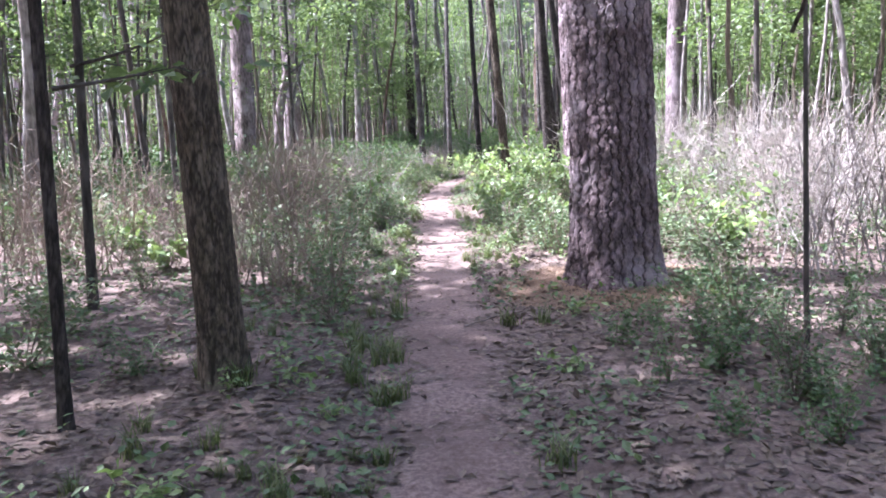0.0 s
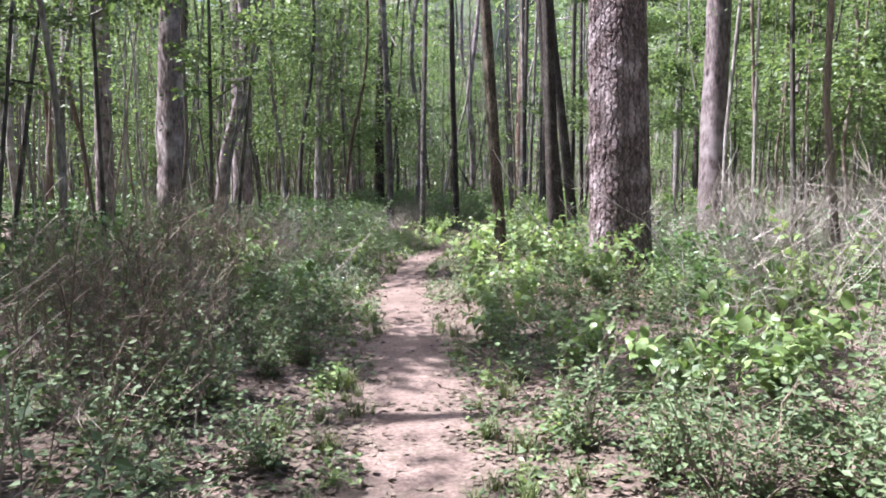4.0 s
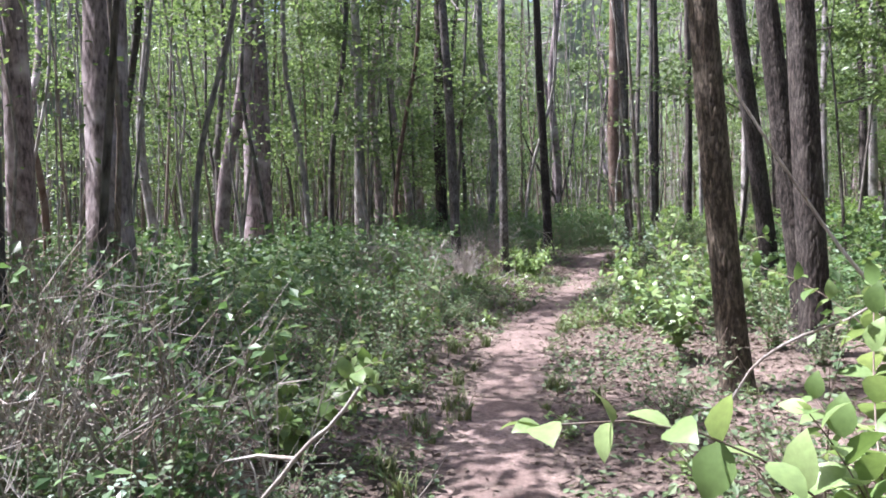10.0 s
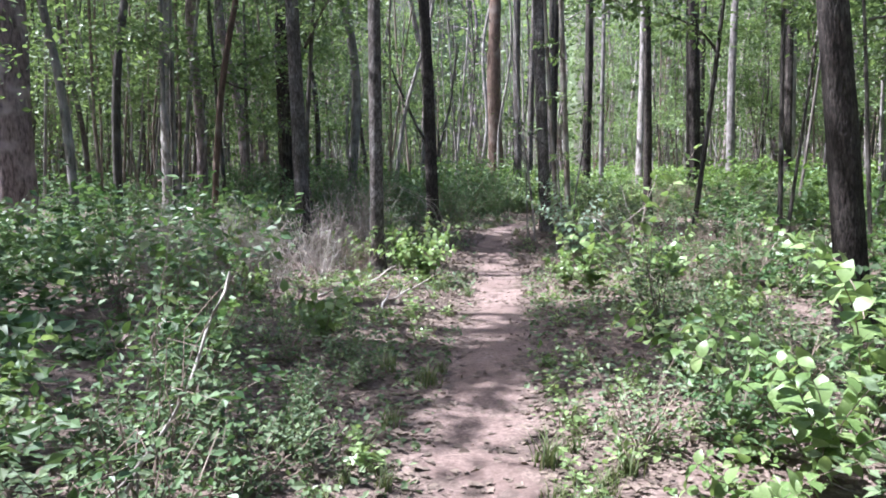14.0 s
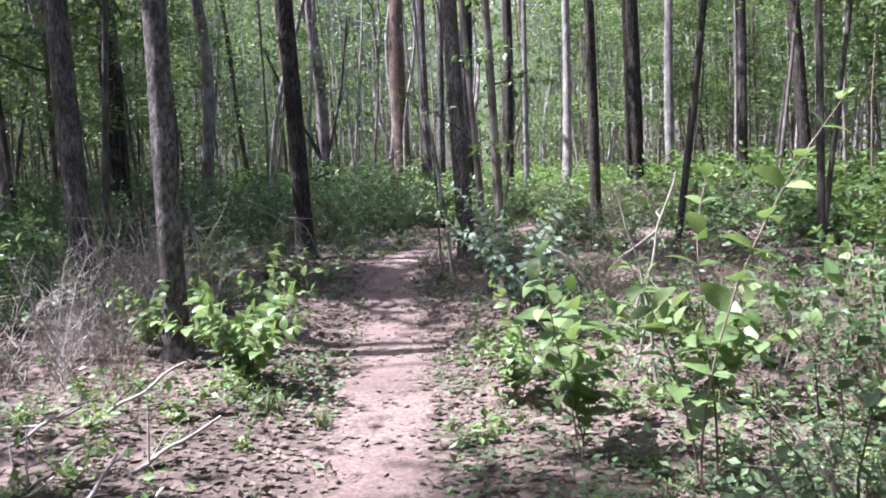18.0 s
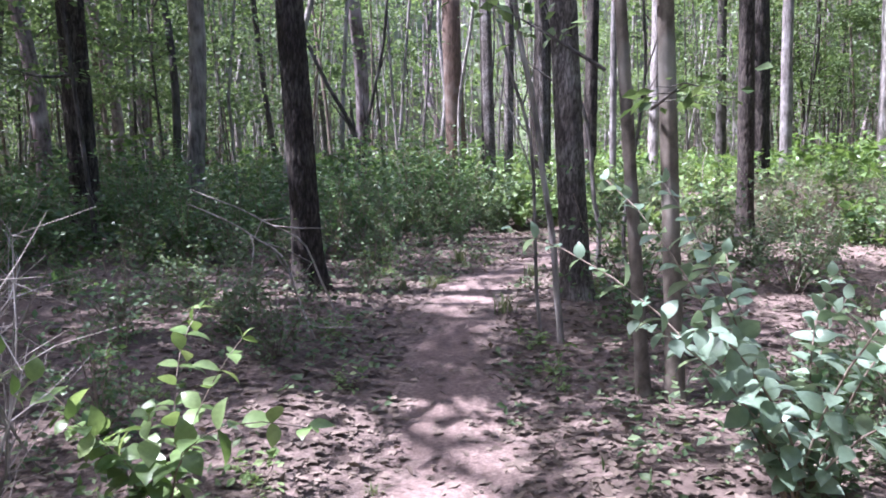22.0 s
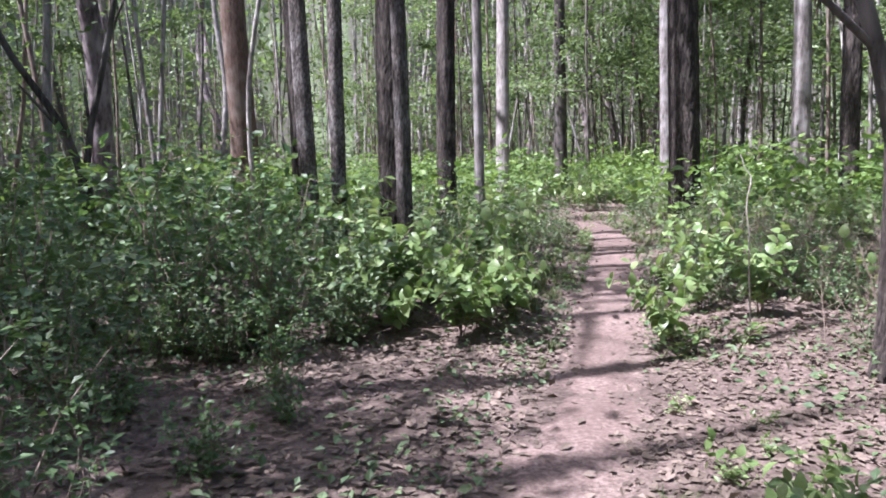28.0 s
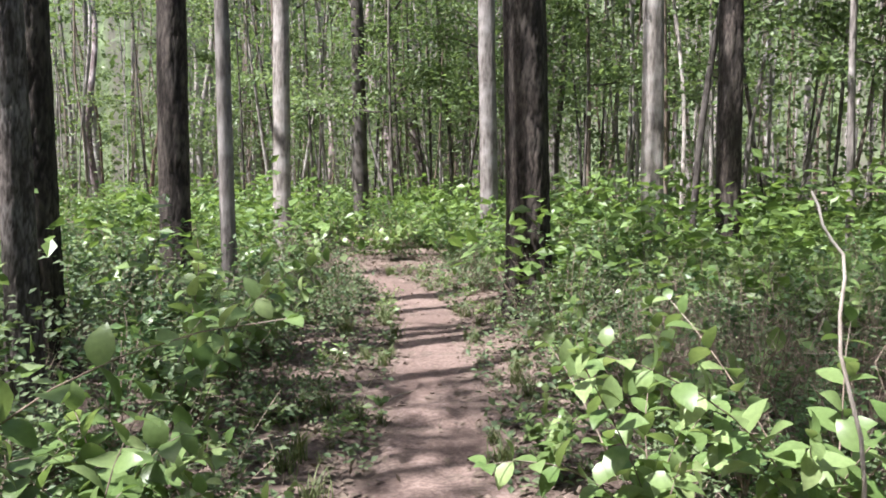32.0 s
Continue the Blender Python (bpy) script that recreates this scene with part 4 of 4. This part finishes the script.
def cover(x, y):
    """How thickly shrubs stand, from 0 to 1."""
    c = 1.0
    if y < 8.5:
        c = 0.12 if x > 1.6 else 0.35
    if 11.5 < y < 15.5 and 0.6 < x < 3.4:
        c = 0.3
    if 23.6 < y < 27.6 and 0.9 < x < 4:
        c = 0.22
    if 15.5 < y < 21.5 and 0.6 < x < 3.4:
        c = 0.13
    if 22.5 < y < 28 and x < 0.9:
        c = 0.5
    if 25 < y < 28.4 and -2.2 < x < 0.9:
        c = 0.05
    if 27.5 < y < 34 and x > -1.5:
        c = 0.13
    if y > 33.5 and 2.4 < x < 6 and y - 33.6 < (x - 2) * 1.0:
        c = 0.25
    if 34.2 < y < 36.9 and 1.6 < x < 4.3:
        c = 0.08
    if 33 < y < 37.5 and x > 4.4 and trail_distance(x, y)[0] < 2.6:
        c = 0.3
    return c


def bed(n, near, far, y0, y1, apart, keep):
    """Places beside the trail, between near and far metres from it."""
    got = []
    tries = 0
    while len(got) < n and tries < n * 40:
        tries += 1
        k = q.randint(len(LINE))
        d = (near + (far - near) * q.rand()) * (1 if q.rand() < 0.5 else -1)
        x, y = LINE[k] + _nrm[k] * d
        if not y0 < y < y1 or q.rand() > cover(x, y) or trail_distance(x, y)[0] < near:
            continue
        if all((x - a) ** 2 + (y - b) ** 2 > apart ** 2 for a, b in got + keep):
            got.append((x, y))
    return got


BROAD_JOINED = [joined(made) for made in BROAD]
# Shrubs that stand out along the way.
SHRUBS_EARLY = ((2.3, 10.75, 0.85), (2.75, 10.5, 0.9), (3.1, 11.3, 1.0), (4.3, 13.7, 1.15), (1.75, 11.15, 0.6), (1.3, 12.85, 0.85), (1.68, 14.1, 0.75), (1.3, 14.75, 0.6), (1.75, 14.9, 0.75), (2.5, 14.3, 1.0),
                (-0.65, 12.95, 1.0), (-1.4, 14.8, 1.1), (-1.55, 14.3, 0.9), (-1.9, 16.1, 1.0), (2.3, 17.7, 0.95), (2.75, 18.2, 0.9), (-1.4, 18.7, 0.8), (-0.75, 18.4, 0.5), (-0.75, 20.6, 0.75))
SHRUBS_MIDDLE = ((-1.6, 25.4, 1.0), (-1.65, 22.5, 0.85), (-1.1, 23.6, 0.8), (1.25, 21.6, 0.5), (1.75, 22.1, 0.85), (2.25, 22.5, 1.05), (2.9, 23.1, 1.05), (1.65, 23.3, 0.7), (2.95, 26.9, 1.0), (1.95, 27.2, 0.7),
                 (-0.25, 29.0, 0.65), (0.3, 28.5, 0.9), (0.5, 27.9, 0.8), (-0.4, 24.8, 0.75), (-2.2, 32.0, 0.8), (0.6, 29.4, 0.75))
SHRUBS_LATE = ((3.5, 37.2, 0.95), (3.85, 36.8, 0.75), (4.1, 37.0, 0.9), (3.5, 37.6, 0.9), (3.8, 37.7, 1.0), (4.3, 37.6, 0.85), (4.35, 37.1, 0.6), (5.0, 36.1, 0.75), (5.7, 36.7, 0.8), (5.85, 36.25, 0.85), (6.2, 35.4, 0.8),
               (6.0, 37.4, 0.5), (6.6, 37.2, 0.9), (4.9, 38.6, 1.0), (5.4, 39.4, 0.9), (7.2, 38.2, 0.8), (3.6, 33.75, 0.5))
for k, (x, y, sc) in enumerate(SHRUBS_EARLY + SHRUBS_MIDDLE + SHRUBS_LATE):
    broad_shrub(x, y, sc, k)
broad_shrub(2.3, 25.95, 0.95, 0, TALL, "tall broad-leaved shrub arching beside the path")
broad_shrub(2.0, 26.4, 0.85, 2, TALL, "tall shrub with very large drooping green leaves")
broad_shrub(2.7, 16.0, 0.75, 1, TALL, "broad-leaved shrub at the foot of the pine")
heroes = [(o.location.x, o.location.y) for o in bpy.data.objects if o.name.startswith("broadleaf_shrub")]
for k, (x, y) in enumerate(bed(64, 0.9, 3.6, 8, 45, 0.6, heroes + placed)):
    if 28 < y < 33.6 and 1.5 < x < 4.2:
        continue
    bush(BROAD_JOINED[k % 5], x, y, q.uniform(0.5, 1.0), "broadleaf_shrub", "leafy shrub with broad pale-green leaves on arching stems", "broad-leaved shrubs")
bush(joined(broad_meshes(271, 1.35, 11, 0.085, LEAF_PALE, (0.3, 0.8), (15, 22))), 2.5, 29.1, 1.0, "hanging_shrub", "slender shrub with small pale blue-green leaves")
for k, (x, y) in enumerate(bed(270, 0.7, 2.5, 5, 44, 0.3, heroes + placed)):
    bush(SMALL[k % 5], x, y, q.uniform(0.55, 1.1))
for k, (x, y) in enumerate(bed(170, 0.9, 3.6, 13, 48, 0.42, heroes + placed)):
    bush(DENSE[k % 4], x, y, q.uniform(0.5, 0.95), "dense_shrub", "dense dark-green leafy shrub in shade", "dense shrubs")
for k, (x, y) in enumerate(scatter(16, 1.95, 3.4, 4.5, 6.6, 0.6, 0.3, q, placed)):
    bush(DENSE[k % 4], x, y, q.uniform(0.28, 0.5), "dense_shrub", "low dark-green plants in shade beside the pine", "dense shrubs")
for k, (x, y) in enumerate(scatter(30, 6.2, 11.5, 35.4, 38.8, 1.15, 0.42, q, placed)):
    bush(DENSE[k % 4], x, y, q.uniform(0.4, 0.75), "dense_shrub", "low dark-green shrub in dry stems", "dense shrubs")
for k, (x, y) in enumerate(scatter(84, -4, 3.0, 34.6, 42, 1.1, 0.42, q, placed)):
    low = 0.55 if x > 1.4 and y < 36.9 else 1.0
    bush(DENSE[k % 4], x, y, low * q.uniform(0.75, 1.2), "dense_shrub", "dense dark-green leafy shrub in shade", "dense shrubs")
for k, (x, y) in enumerate(bed(165, 0.34, 1.6, 2, 44, 0.2, []) + scatter(85, -1.5, 4.5, 22, 35, 0.42, 0.22, q) + scatter(95, -2.2, 3.6, 24.6, 28.4, 0.5, 0.2, q, placed)):
    bush(LOW[k % 4], x, y, q.uniform(0.5, 1.3), "seedling", "low green seedling in the leaf litter", "seedlings")
for k, (x, y) in enumerate(bed(235, 0.24, 0.7, 1, 44, 0.1, []) + scatter(32, -0.2, 0.9, 4.0, 7.5, 0.3, 0.1, q) + scatter(30, 2.0, 3.4, 25.2, 28.5, 0.35, 0.14, q)):
    base = part("grass_tuft", TUFT[k % 3])
    base.location, base.rotation_euler = (x, y, height_at(x, y) - 0.01), (0, 0, q.uniform(0, 6.28))
    base.scale = [q.uniform(0.3, 0.95)] * 3
    tagged(base, "thin tuft of green and straw-coloured grass", "grass", "grass tufts")
for k, (x, y) in enumerate(scatter(20, -3.2, 0.1, 7.6, 12, 1.05, 0.32, q, placed) + scatter(11, -3.2, -0.6, 11, 14.5, 1.3, 0.5, q, placed) + scatter(10, -3.2, -0.4, 15, 20, 1.6, 0.5, q, placed) + scatter(5, -2.0, 0.0, 25.4, 28.4, 1.5, 0.6, q, placed) + scatter(22, 5.0, 10.0, 34.6, 38.0, 1.1, 0.36, q, placed) + scatter(16, 3.1, 6.0, 26.4, 30.5, 1.2, 0.5, q, placed)):
    dry_brush(BRUSH[k % 3], x, y, q.uniform(0.65, 1.15) if y < 24 else 0.5 if y < 33 else 0.6, "dry_brush", "brown tangle of bare dry twigs")
for k, (x, y) in enumerate(scatter(44, 3.3, 8.0, 6.8, 21, 1.6, 0.5, q, placed) + scatter(7, -2.6, -0.9, 26.6, 29.0, 1.9, 0.5, q, placed)):
    dry_brush(PALE[k % 3], x, y, q.uniform(0.8, 1.3) if x > 0 else 0.7, "pale_brush", "pale dead brush of bleached twigs")


for x, y, sc in ((-0.35, 29.4, 0.85), (-0.75, 29.2, 0.6), (-0.55, 30.0, 0.95)):
    dry_brush(PALE[int(10 * sc) % 3], x, y, sc, "pale_brush", "grey dead twigs tangled around a pale trunk")
for x, y, sc in ((-1.25, 16.4, 0.85), (-1.5, 16.75, 0.8), (-1.0, 16.7, 0.7)):
    dry_brush(PALE[int(10 * sc) % 3], x, y, sc, "pale_brush", "sunlit pile of pinkish dead twigs")
for x, y, sc in ((-0.35, 16.0, 0.55), (-0.55, 15.6, 0.6), (-0.7, 16.3, 0.7), (-0.95, 15.8, 0.75)):
    bush(SPRIG, x, y, sc, "shrub", "pale small-leaved shrub in sunlight", "understory shrubs")


# Dead sticks and crooked stems.
def stick(name, points, r0, r1, mat, label, category="branch", seed=0, side_twigs=2, lift=True):
    """A bent stick through points, with a few stubs of twigs."""
    w = np.random.RandomState(seed)
    p = np.asarray(points, float)
    if lift:
        p[:, 2] += rise(p[p[:, 2].argmin(), 1])
    t = np.linspace(0, 1, len(p))
    u = np.linspace(0, 1, 14)
    pts = np.stack([np.interp(u, t, p[:, c]) for c in range(3)], -1)
    pts[1:-1] += w.normal(0, 0.012, (12, 3))
    pts[1:-1] = (pts[:-2] + 2 * pts[1:-1] + pts[2:]) / 4
    base = tagged(new(name), label, category)
    part("shaft", Shape().add(*tube(pts, np.linspace(r0, r1, 14), 6)).mesh("shaft", mat, True), base)
    for k in range(side_twigs):
        c = int(w.randint(4, 13))
        e = pts[c] + w.normal(0, 0.12, 3) + (pts[min(13, c + 2)] - pts[c])
        part("twig", Shape().add(*tube([pts[c], (pts[c] + e) / 2 + w.normal(0, 0.01, 3), e], (r1 * 0.8, r1 * 0.6, r1 * 0.3), 4)).mesh("twig", mat, True), base)


PALE_STICK = "pale dead branch resting in the shrubs"
stick("dead_branch", ((1.5, 18.3, 1.95), (2.0, 18.2, 1.1), (2.38, 18.15, 0.62), (2.55, 18.1, 0.0)), 0.008, 0.016, DEAD_WOOD, PALE_STICK, seed=1)
stick("dead_branch", ((2.2, 18.0, 0.8), (1.54, 18.0, 0.45), (1.3, 18.0, 0.02)), 0.009, 0.006, DEAD_WOOD, PALE_STICK, seed=2)
stick("dead_branch", ((-0.45, 21.6, 1.02), (-0.55, 21.6, 0.75), (-0.71, 21.6, 0.45), (-1.0, 21.6, 0.0)), 0.005, 0.008, DEAD_WOOD, PALE_STICK, seed=3)
stick("dead_branch", ((-0.1, 15.9, 0.78), (-0.4, 15.9, 0.45), (-0.8, 15.9, 0.02)), 0.006, 0.009, DEAD_WOOD, PALE_STICK, seed=4, side_twigs=5)
stick("dead_branch", ((0.1, 14.2, 0.85), (-0.15, 14.2, 0.55), (-0.5, 14.25, 0.02)), 0.005, 0.008, DEAD_WOOD, PALE_STICK, seed=5, side_twigs=5)
stick("dead_branch", ((0.2, 32.2, 0.85), (0.6, 32.2, 0.66), (0.9, 32.2, 0.5), (1.1, 32.15, 0.02)), 0.005, 0.008, DEAD_WOOD, "pale dead branch propped near the dark trunk", seed=6, side_twigs=4)
stick("dead_branch", ((0.3, 31.6, 0.85), (0.6, 31.6, 0.7), (0.85, 31.6, 0.5), (1.0, 31.5, 0.02)), 0.005, 0.008, DEAD_WOOD, "pale dead branch propped near the dark trunk", seed=7, side_twigs=4)
stick("dead_branch", ((2.5, 28.4, 0.75), (2.7, 28.4, 0.6), (3.1, 28.4, 0.02)), 0.008, 0.01, DEAD_WOOD, PALE_STICK, seed=8)
stick("dead_branch", ((2.5, 27.2, 1.15), (2.65, 27.2, 0.7), (2.75, 27.2, 0.0)), 0.005, 0.009, DEAD_WOOD, PALE_STICK, seed=9, side_twigs=5)
stick("dead_branch", ((2.95, 27.4, 1.25), (2.8, 27.4, 0.8), (2.7, 27.4, 0.0)), 0.005, 0.009, DEAD_WOOD, PALE_STICK, seed=10, side_twigs=5)
for k, (x, y, dx, dy) in enumerate(((0.15, 26.55, 0.3, 0.12), (-0.3, 26.35, 0.22, -0.2), (-0.55, 26.9, 0.35, 0.1), (-0.15, 27.5, 0.3, 0.25), (0.0, 26.0, 0.1, 0.3))):
    stick("dead_branch", ((x - dx, y - dy, 0.02), (x, y, 0.1), (x + dx, y + dy, 0.26)), 0.012, 0.007, DEAD_WOOD, "pale broken branch lying among low plants", seed=30 + k, side_twigs=3)
stick("dead_branch", ((2.1, 12.6, 1.3), (2.5, 12.5, 1.05), (2.9, 12.5, 0.02)), 0.004, 0.007, DEAD_WOOD, PALE_STICK, seed=11, side_twigs=4)
stick("dry_stalk", ((5.5, 36.09, 1.22), (5.53, 36.06, 1.14), (5.52, 36.03, 1.02), (5.47, 35.97, 0.8), (5.44, 35.93, 0.62), (5.45, 35.9, 0.0)), 0.003, 0.006, DEAD_WOOD, "long pale dry stalk standing over shrubs", "stalk", 12, 0)
stick("crooked_sapling", ((2.42, 31.35, -0.05), (2.4, 31.35, 0.29), (2.37, 31.35, 0.6), (2.31, 31.35, 1.0), (2.26, 31.35, 1.37), (2.21, 31.35, 1.7), (2.1, 31.4, 2.3), (2.12, 31.45, 3.2), (2.0, 31.5, 4.5)), 0.021, 0.013, GREY_BARK, "thin crooked grey-brown sapling beside the path", "sapling", 20, 5)
stick("crooked_sapling", ((2.36, 31.6, -0.02), (2.34, 31.6, 0.24), (2.31, 31.6, 1.09), (2.23, 31.6, 1.48), (2.17, 31.6, 1.63), (2.05, 31.62, 2.2), (2.0, 31.65, 3.4)), 0.012, 0.008, GREY_BARK, "thin crooked grey-brown sapling beside the path", "sapling", 21, 4)
stick("crooked_sapling", ((3.25, 33.2, 0.0), (3.27, 33.2, 0.4), (3.2, 33.2, 0.65), (3.18, 33.2, 1.16), (3.05, 33.2, 1.6), (2.85, 33.25, 2.1), (2.7, 33.3, 3.2)), 0.022, 0.012, GREY_BARK, "thin crooked sapling stem at the path's bend", "sapling", 13, 4)
stick("crooked_sapling", ((3.54, 33.4, 0.0), (3.54, 33.4, 0.43), (3.65, 33.4, 1.16), (3.75, 33.45, 1.8), (3.7, 33.5, 2.8)), 0.02, 0.01, DARK_BARK, "thin crooked sapling stem at the path's bend", "sapling", 14, 2)
stick("crooked_sapling", ((1.55, 41.0, 0.0), (1.47, 41.0, 1.36), (0.86, 41.0, 2.46), (0.3, 41.0, 3.8)), 0.05, 0.03, DARK_BARK, "forked leaning dark sapling in dense shrubs", "sapling", 15, 3)
stick("crooked_sapling", ((1.6, 41.05, 0.0), (1.52, 41.05, 1.36), (1.93, 41.05, 2.88), (2.1, 41.05, 4.5)), 0.045, 0.025, DARK_BARK, "forked leaning dark sapling in dense shrubs", "sapling", 16, 3)
for k, (x, y) in enumerate(bed(40, 0.3, 2.5, 1, 40, 0.6, [])):
    a, l = q.uniform(0, 3.14), q.uniform(0.15, 0.5)
    dx, dy = math.cos(a) * l, math.sin(a) * l
    stick("fallen_twig", ((x - dx, y - dy, height_at(x - dx, y - dy) + 0.01), (x, y, height_at(x, y) + 0.015), (x + dx, y + dy, height_at(x + dx, y + dy) + 0.01)), 0.007, 0.004, (DEAD_WOOD, TWIG)[k % 2], "short dry twig lying on leaf litter", "twig", 100 + k, 1, False)


# Shrubs further from the path, joined.
def far_growth(name, kinds, places, s0, s1, label):
    green = Shape()
    for k, (x, y) in enumerate(places):
        z, s, a = height_at(x, y), q.uniform(s0, s1), q.uniform(0, 6.28)
        c, si = math.cos(a), math.sin(a)
        me = kinds[k % len(kinds)][1]
        v = np.empty(len(me.vertices) * 3)
        me.vertices.foreach_get("co", v)
        v = v.reshape(-1, 3) @ np.array([[c, si, 0], [-si, c, 0], [0, 0, 1]]) * s + (x, y, z)
        green.add(v, np.arange(len(v)).reshape(-1, 4))
    tagged(new(name, green.mesh(name, kinds[0][1].materials[0])), label, "undergrowth", kind="stuff")


far_growth("undergrowth_small", SMALL_FAR, bed(600, 1.5, 9.0, 6, 44, 0.36, placed), 0.7, 1.25, "small-leaved undergrowth across the forest floor")
far_growth("undergrowth_dense", DENSE_FAR, scatter(820, -22, 28, 22, 66, 3.0, 0.75, q) + bed(130, 2.6, 7, 14, 30, 0.7, placed) + scatter(150, -16, 20, 4, 22, 5.0, 0.8, q), 0.6, 1.1, "dense green undergrowth in the distance")

# Bushes beyond the bend, their sunlit look painted by the brighter leaf tone.
BRIGHT_FAR = [bush_meshes(255 + k, 0.7 + 0.15 * k, 0.8, 300, 0.11, LEAF_LIT_TONE, 12) for k in range(3)]
far_growth("undergrowth_bright", BRIGHT_FAR, scatter(330, -2, 24, 38.5, 62, 0.9, 0.55, q, placed) + scatter(60, 6.5, 18, 28, 39, 2.0, 0.7, q, placed), 0.9, 1.55, "green undergrowth beyond the bend, sunlight put into its bright leaf colour")

# Low green cover between the shrubs.
n = 110000
along = q.randint(0, len(LINE), n)
side = np.abs(q.normal(0, 1.5, n)) + 0.27
side *= np.where(q.rand(n) < 0.5, 1, -1)
cx, cy = LINE[along, 0] + _nrm[along, 0] * side, LINE[along, 1] + _nrm[along, 1] * side
patch = np.sin(cx * 1.9 + 1.3 * np.sin(cy * 0.8)) * np.sin(cy * 1.6 + np.sin(cx * 1.1)) + 0.6 * np.sin(cx * 7.3 + cy * 3.1) * np.sin(cy * 6.1 - cx * 4.2) + q.normal(0, 0.2, n)
keep = (patch > np.where((cy > 20) & (cy < 35), 0.1, 0.0)) & (trail_distance(cx, cy) > 0.26)
cx, cy = cx[keep], cy[keep]
cz = ground_height(cx, cy) + 0.01 + 0.16 * q.rand(len(cx)) ** 1.5 * np.clip((np.abs(side[keep]) - 0.2) / 0.8, 0.25, 1)
low = Shape()
leaves(low, "quad", np.stack([cx, cy, cz], -1), balls(len(cx), q) * (1, 1, 0.35), q.uniform(0.025, 0.065, len(cx)), q, 0.4)
tagged(new("ground_cover", low.mesh("ground_cover", LEAF_SMALL)), "low green leafy cover over the litter", "plants", kind="stuff")

# ---- leaf litter ----
def needle_bed(x, y, radius, n, seed):
    """Pine straw heaped round a pine's foot: thin needles lying across each other."""
    w = np.random.RandomState(seed)
    a, r = w.uniform(0, 2 * np.pi, n), radius * w.rand(n) ** 0.6
    px, py = x + r * np.cos(a), y + r * np.sin(a)
    pz = ground_height(px, py) + 0.09 * np.clip(1 - r / radius, 0, 1) * w.uniform(0.5, 1.0, n) + 0.006
    turn, tilt = w.uniform(0, 2 * np.pi, n), w.normal(0, 0.16, n)
    half = 0.07 * np.stack([np.cos(turn), np.sin(turn), tilt], -1)
    side = 0.0018 * np.stack([-np.sin(turn), np.cos(turn), w.normal(0, 0.3, n)], -1)
    c = np.stack([px, py, pz], -1)
    v = np.stack([c - half - side, c + half - side, c + half + side, c - half + side], 1).reshape(-1, 3)
    straw = Shape().add(v, np.arange(4 * n).reshape(-1, 4))
    tagged(new("pine_straw", straw.mesh("pine_straw", STRAW)), "reddish pine straw heaped at a pine's foot", "pine straw", kind="stuff")


needle_bed(2.2, 7.7, 0.85, 9000, 31)
needle_bed(3.1, 16.4, 1.0, 6000, 32)

# Larger fallen leaves where the path crosses open litter.
n = 44000
along = np.r_[q.randint(np.searchsorted(LINE[:, 1], 19.0), np.searchsorted(LINE[:, 1], 37.0), 27000), q.randint(np.searchsorted(LINE[:, 1], 1.5), np.searchsorted(LINE[:, 1], 11.0), 17000)]
side = q.normal(0, 1.7, n)
lx, ly = LINE[along, 0] + _nrm[along, 0] * side, LINE[along, 1] + _nrm[along, 1] * side
keep = q.rand(n) < np.clip((np.abs(side) - 0.05) / 0.3, 0.22, 1)
lx, ly = lx[keep], ly[keep]
big = Shape()
leaves(big, "small", np.stack([lx, ly, ground_height(lx, ly) + q.uniform(0.003, 0.012, len(lx))], -1), np.stack([q.normal(0, 1, len(lx)), q.normal(0, 1, len(lx)), q.normal(0, 0.1, len(lx))], -1), q.uniform(0.04, 0.085, len(lx)), q, 0.16)
tagged(new("fallen_leaves", big.mesh("fallen_leaves", LITTER)), "larger curled brown fallen leaves on the ground", "leaves", kind="stuff")

n = 230000
along = q.randint(0, len(LINE), n)
side = q.normal(0, 2.0, n)
lx, ly = LINE[along, 0] + _nrm[along, 0] * side, LINE[along, 1] + _nrm[along, 1] * side
keep = q.rand(n) < np.clip((np.abs(side) - 0.08) / 0.34, 0.09, 1)
lx, ly = lx[keep], ly[keep]
lz = ground_height(lx, ly) + q.uniform(0.001, 0.014, len(lx))
litter = Shape()
dirs = np.stack([q.normal(0, 1, len(lx)), q.normal(0, 1, len(lx)), q.normal(0, 0.25, len(lx))], -1)
leaves(litter, "quad", np.stack([lx, ly, lz], -1), dirs, 0.02 + 0.05 * q.rand(len(lx)) ** 1.6, q, 0.3)
tagged(new("leaf_litter", litter.mesh("leaf_litter", LITTER)), "scattered dry brown fallen leaves", "leaves", kind="stuff")
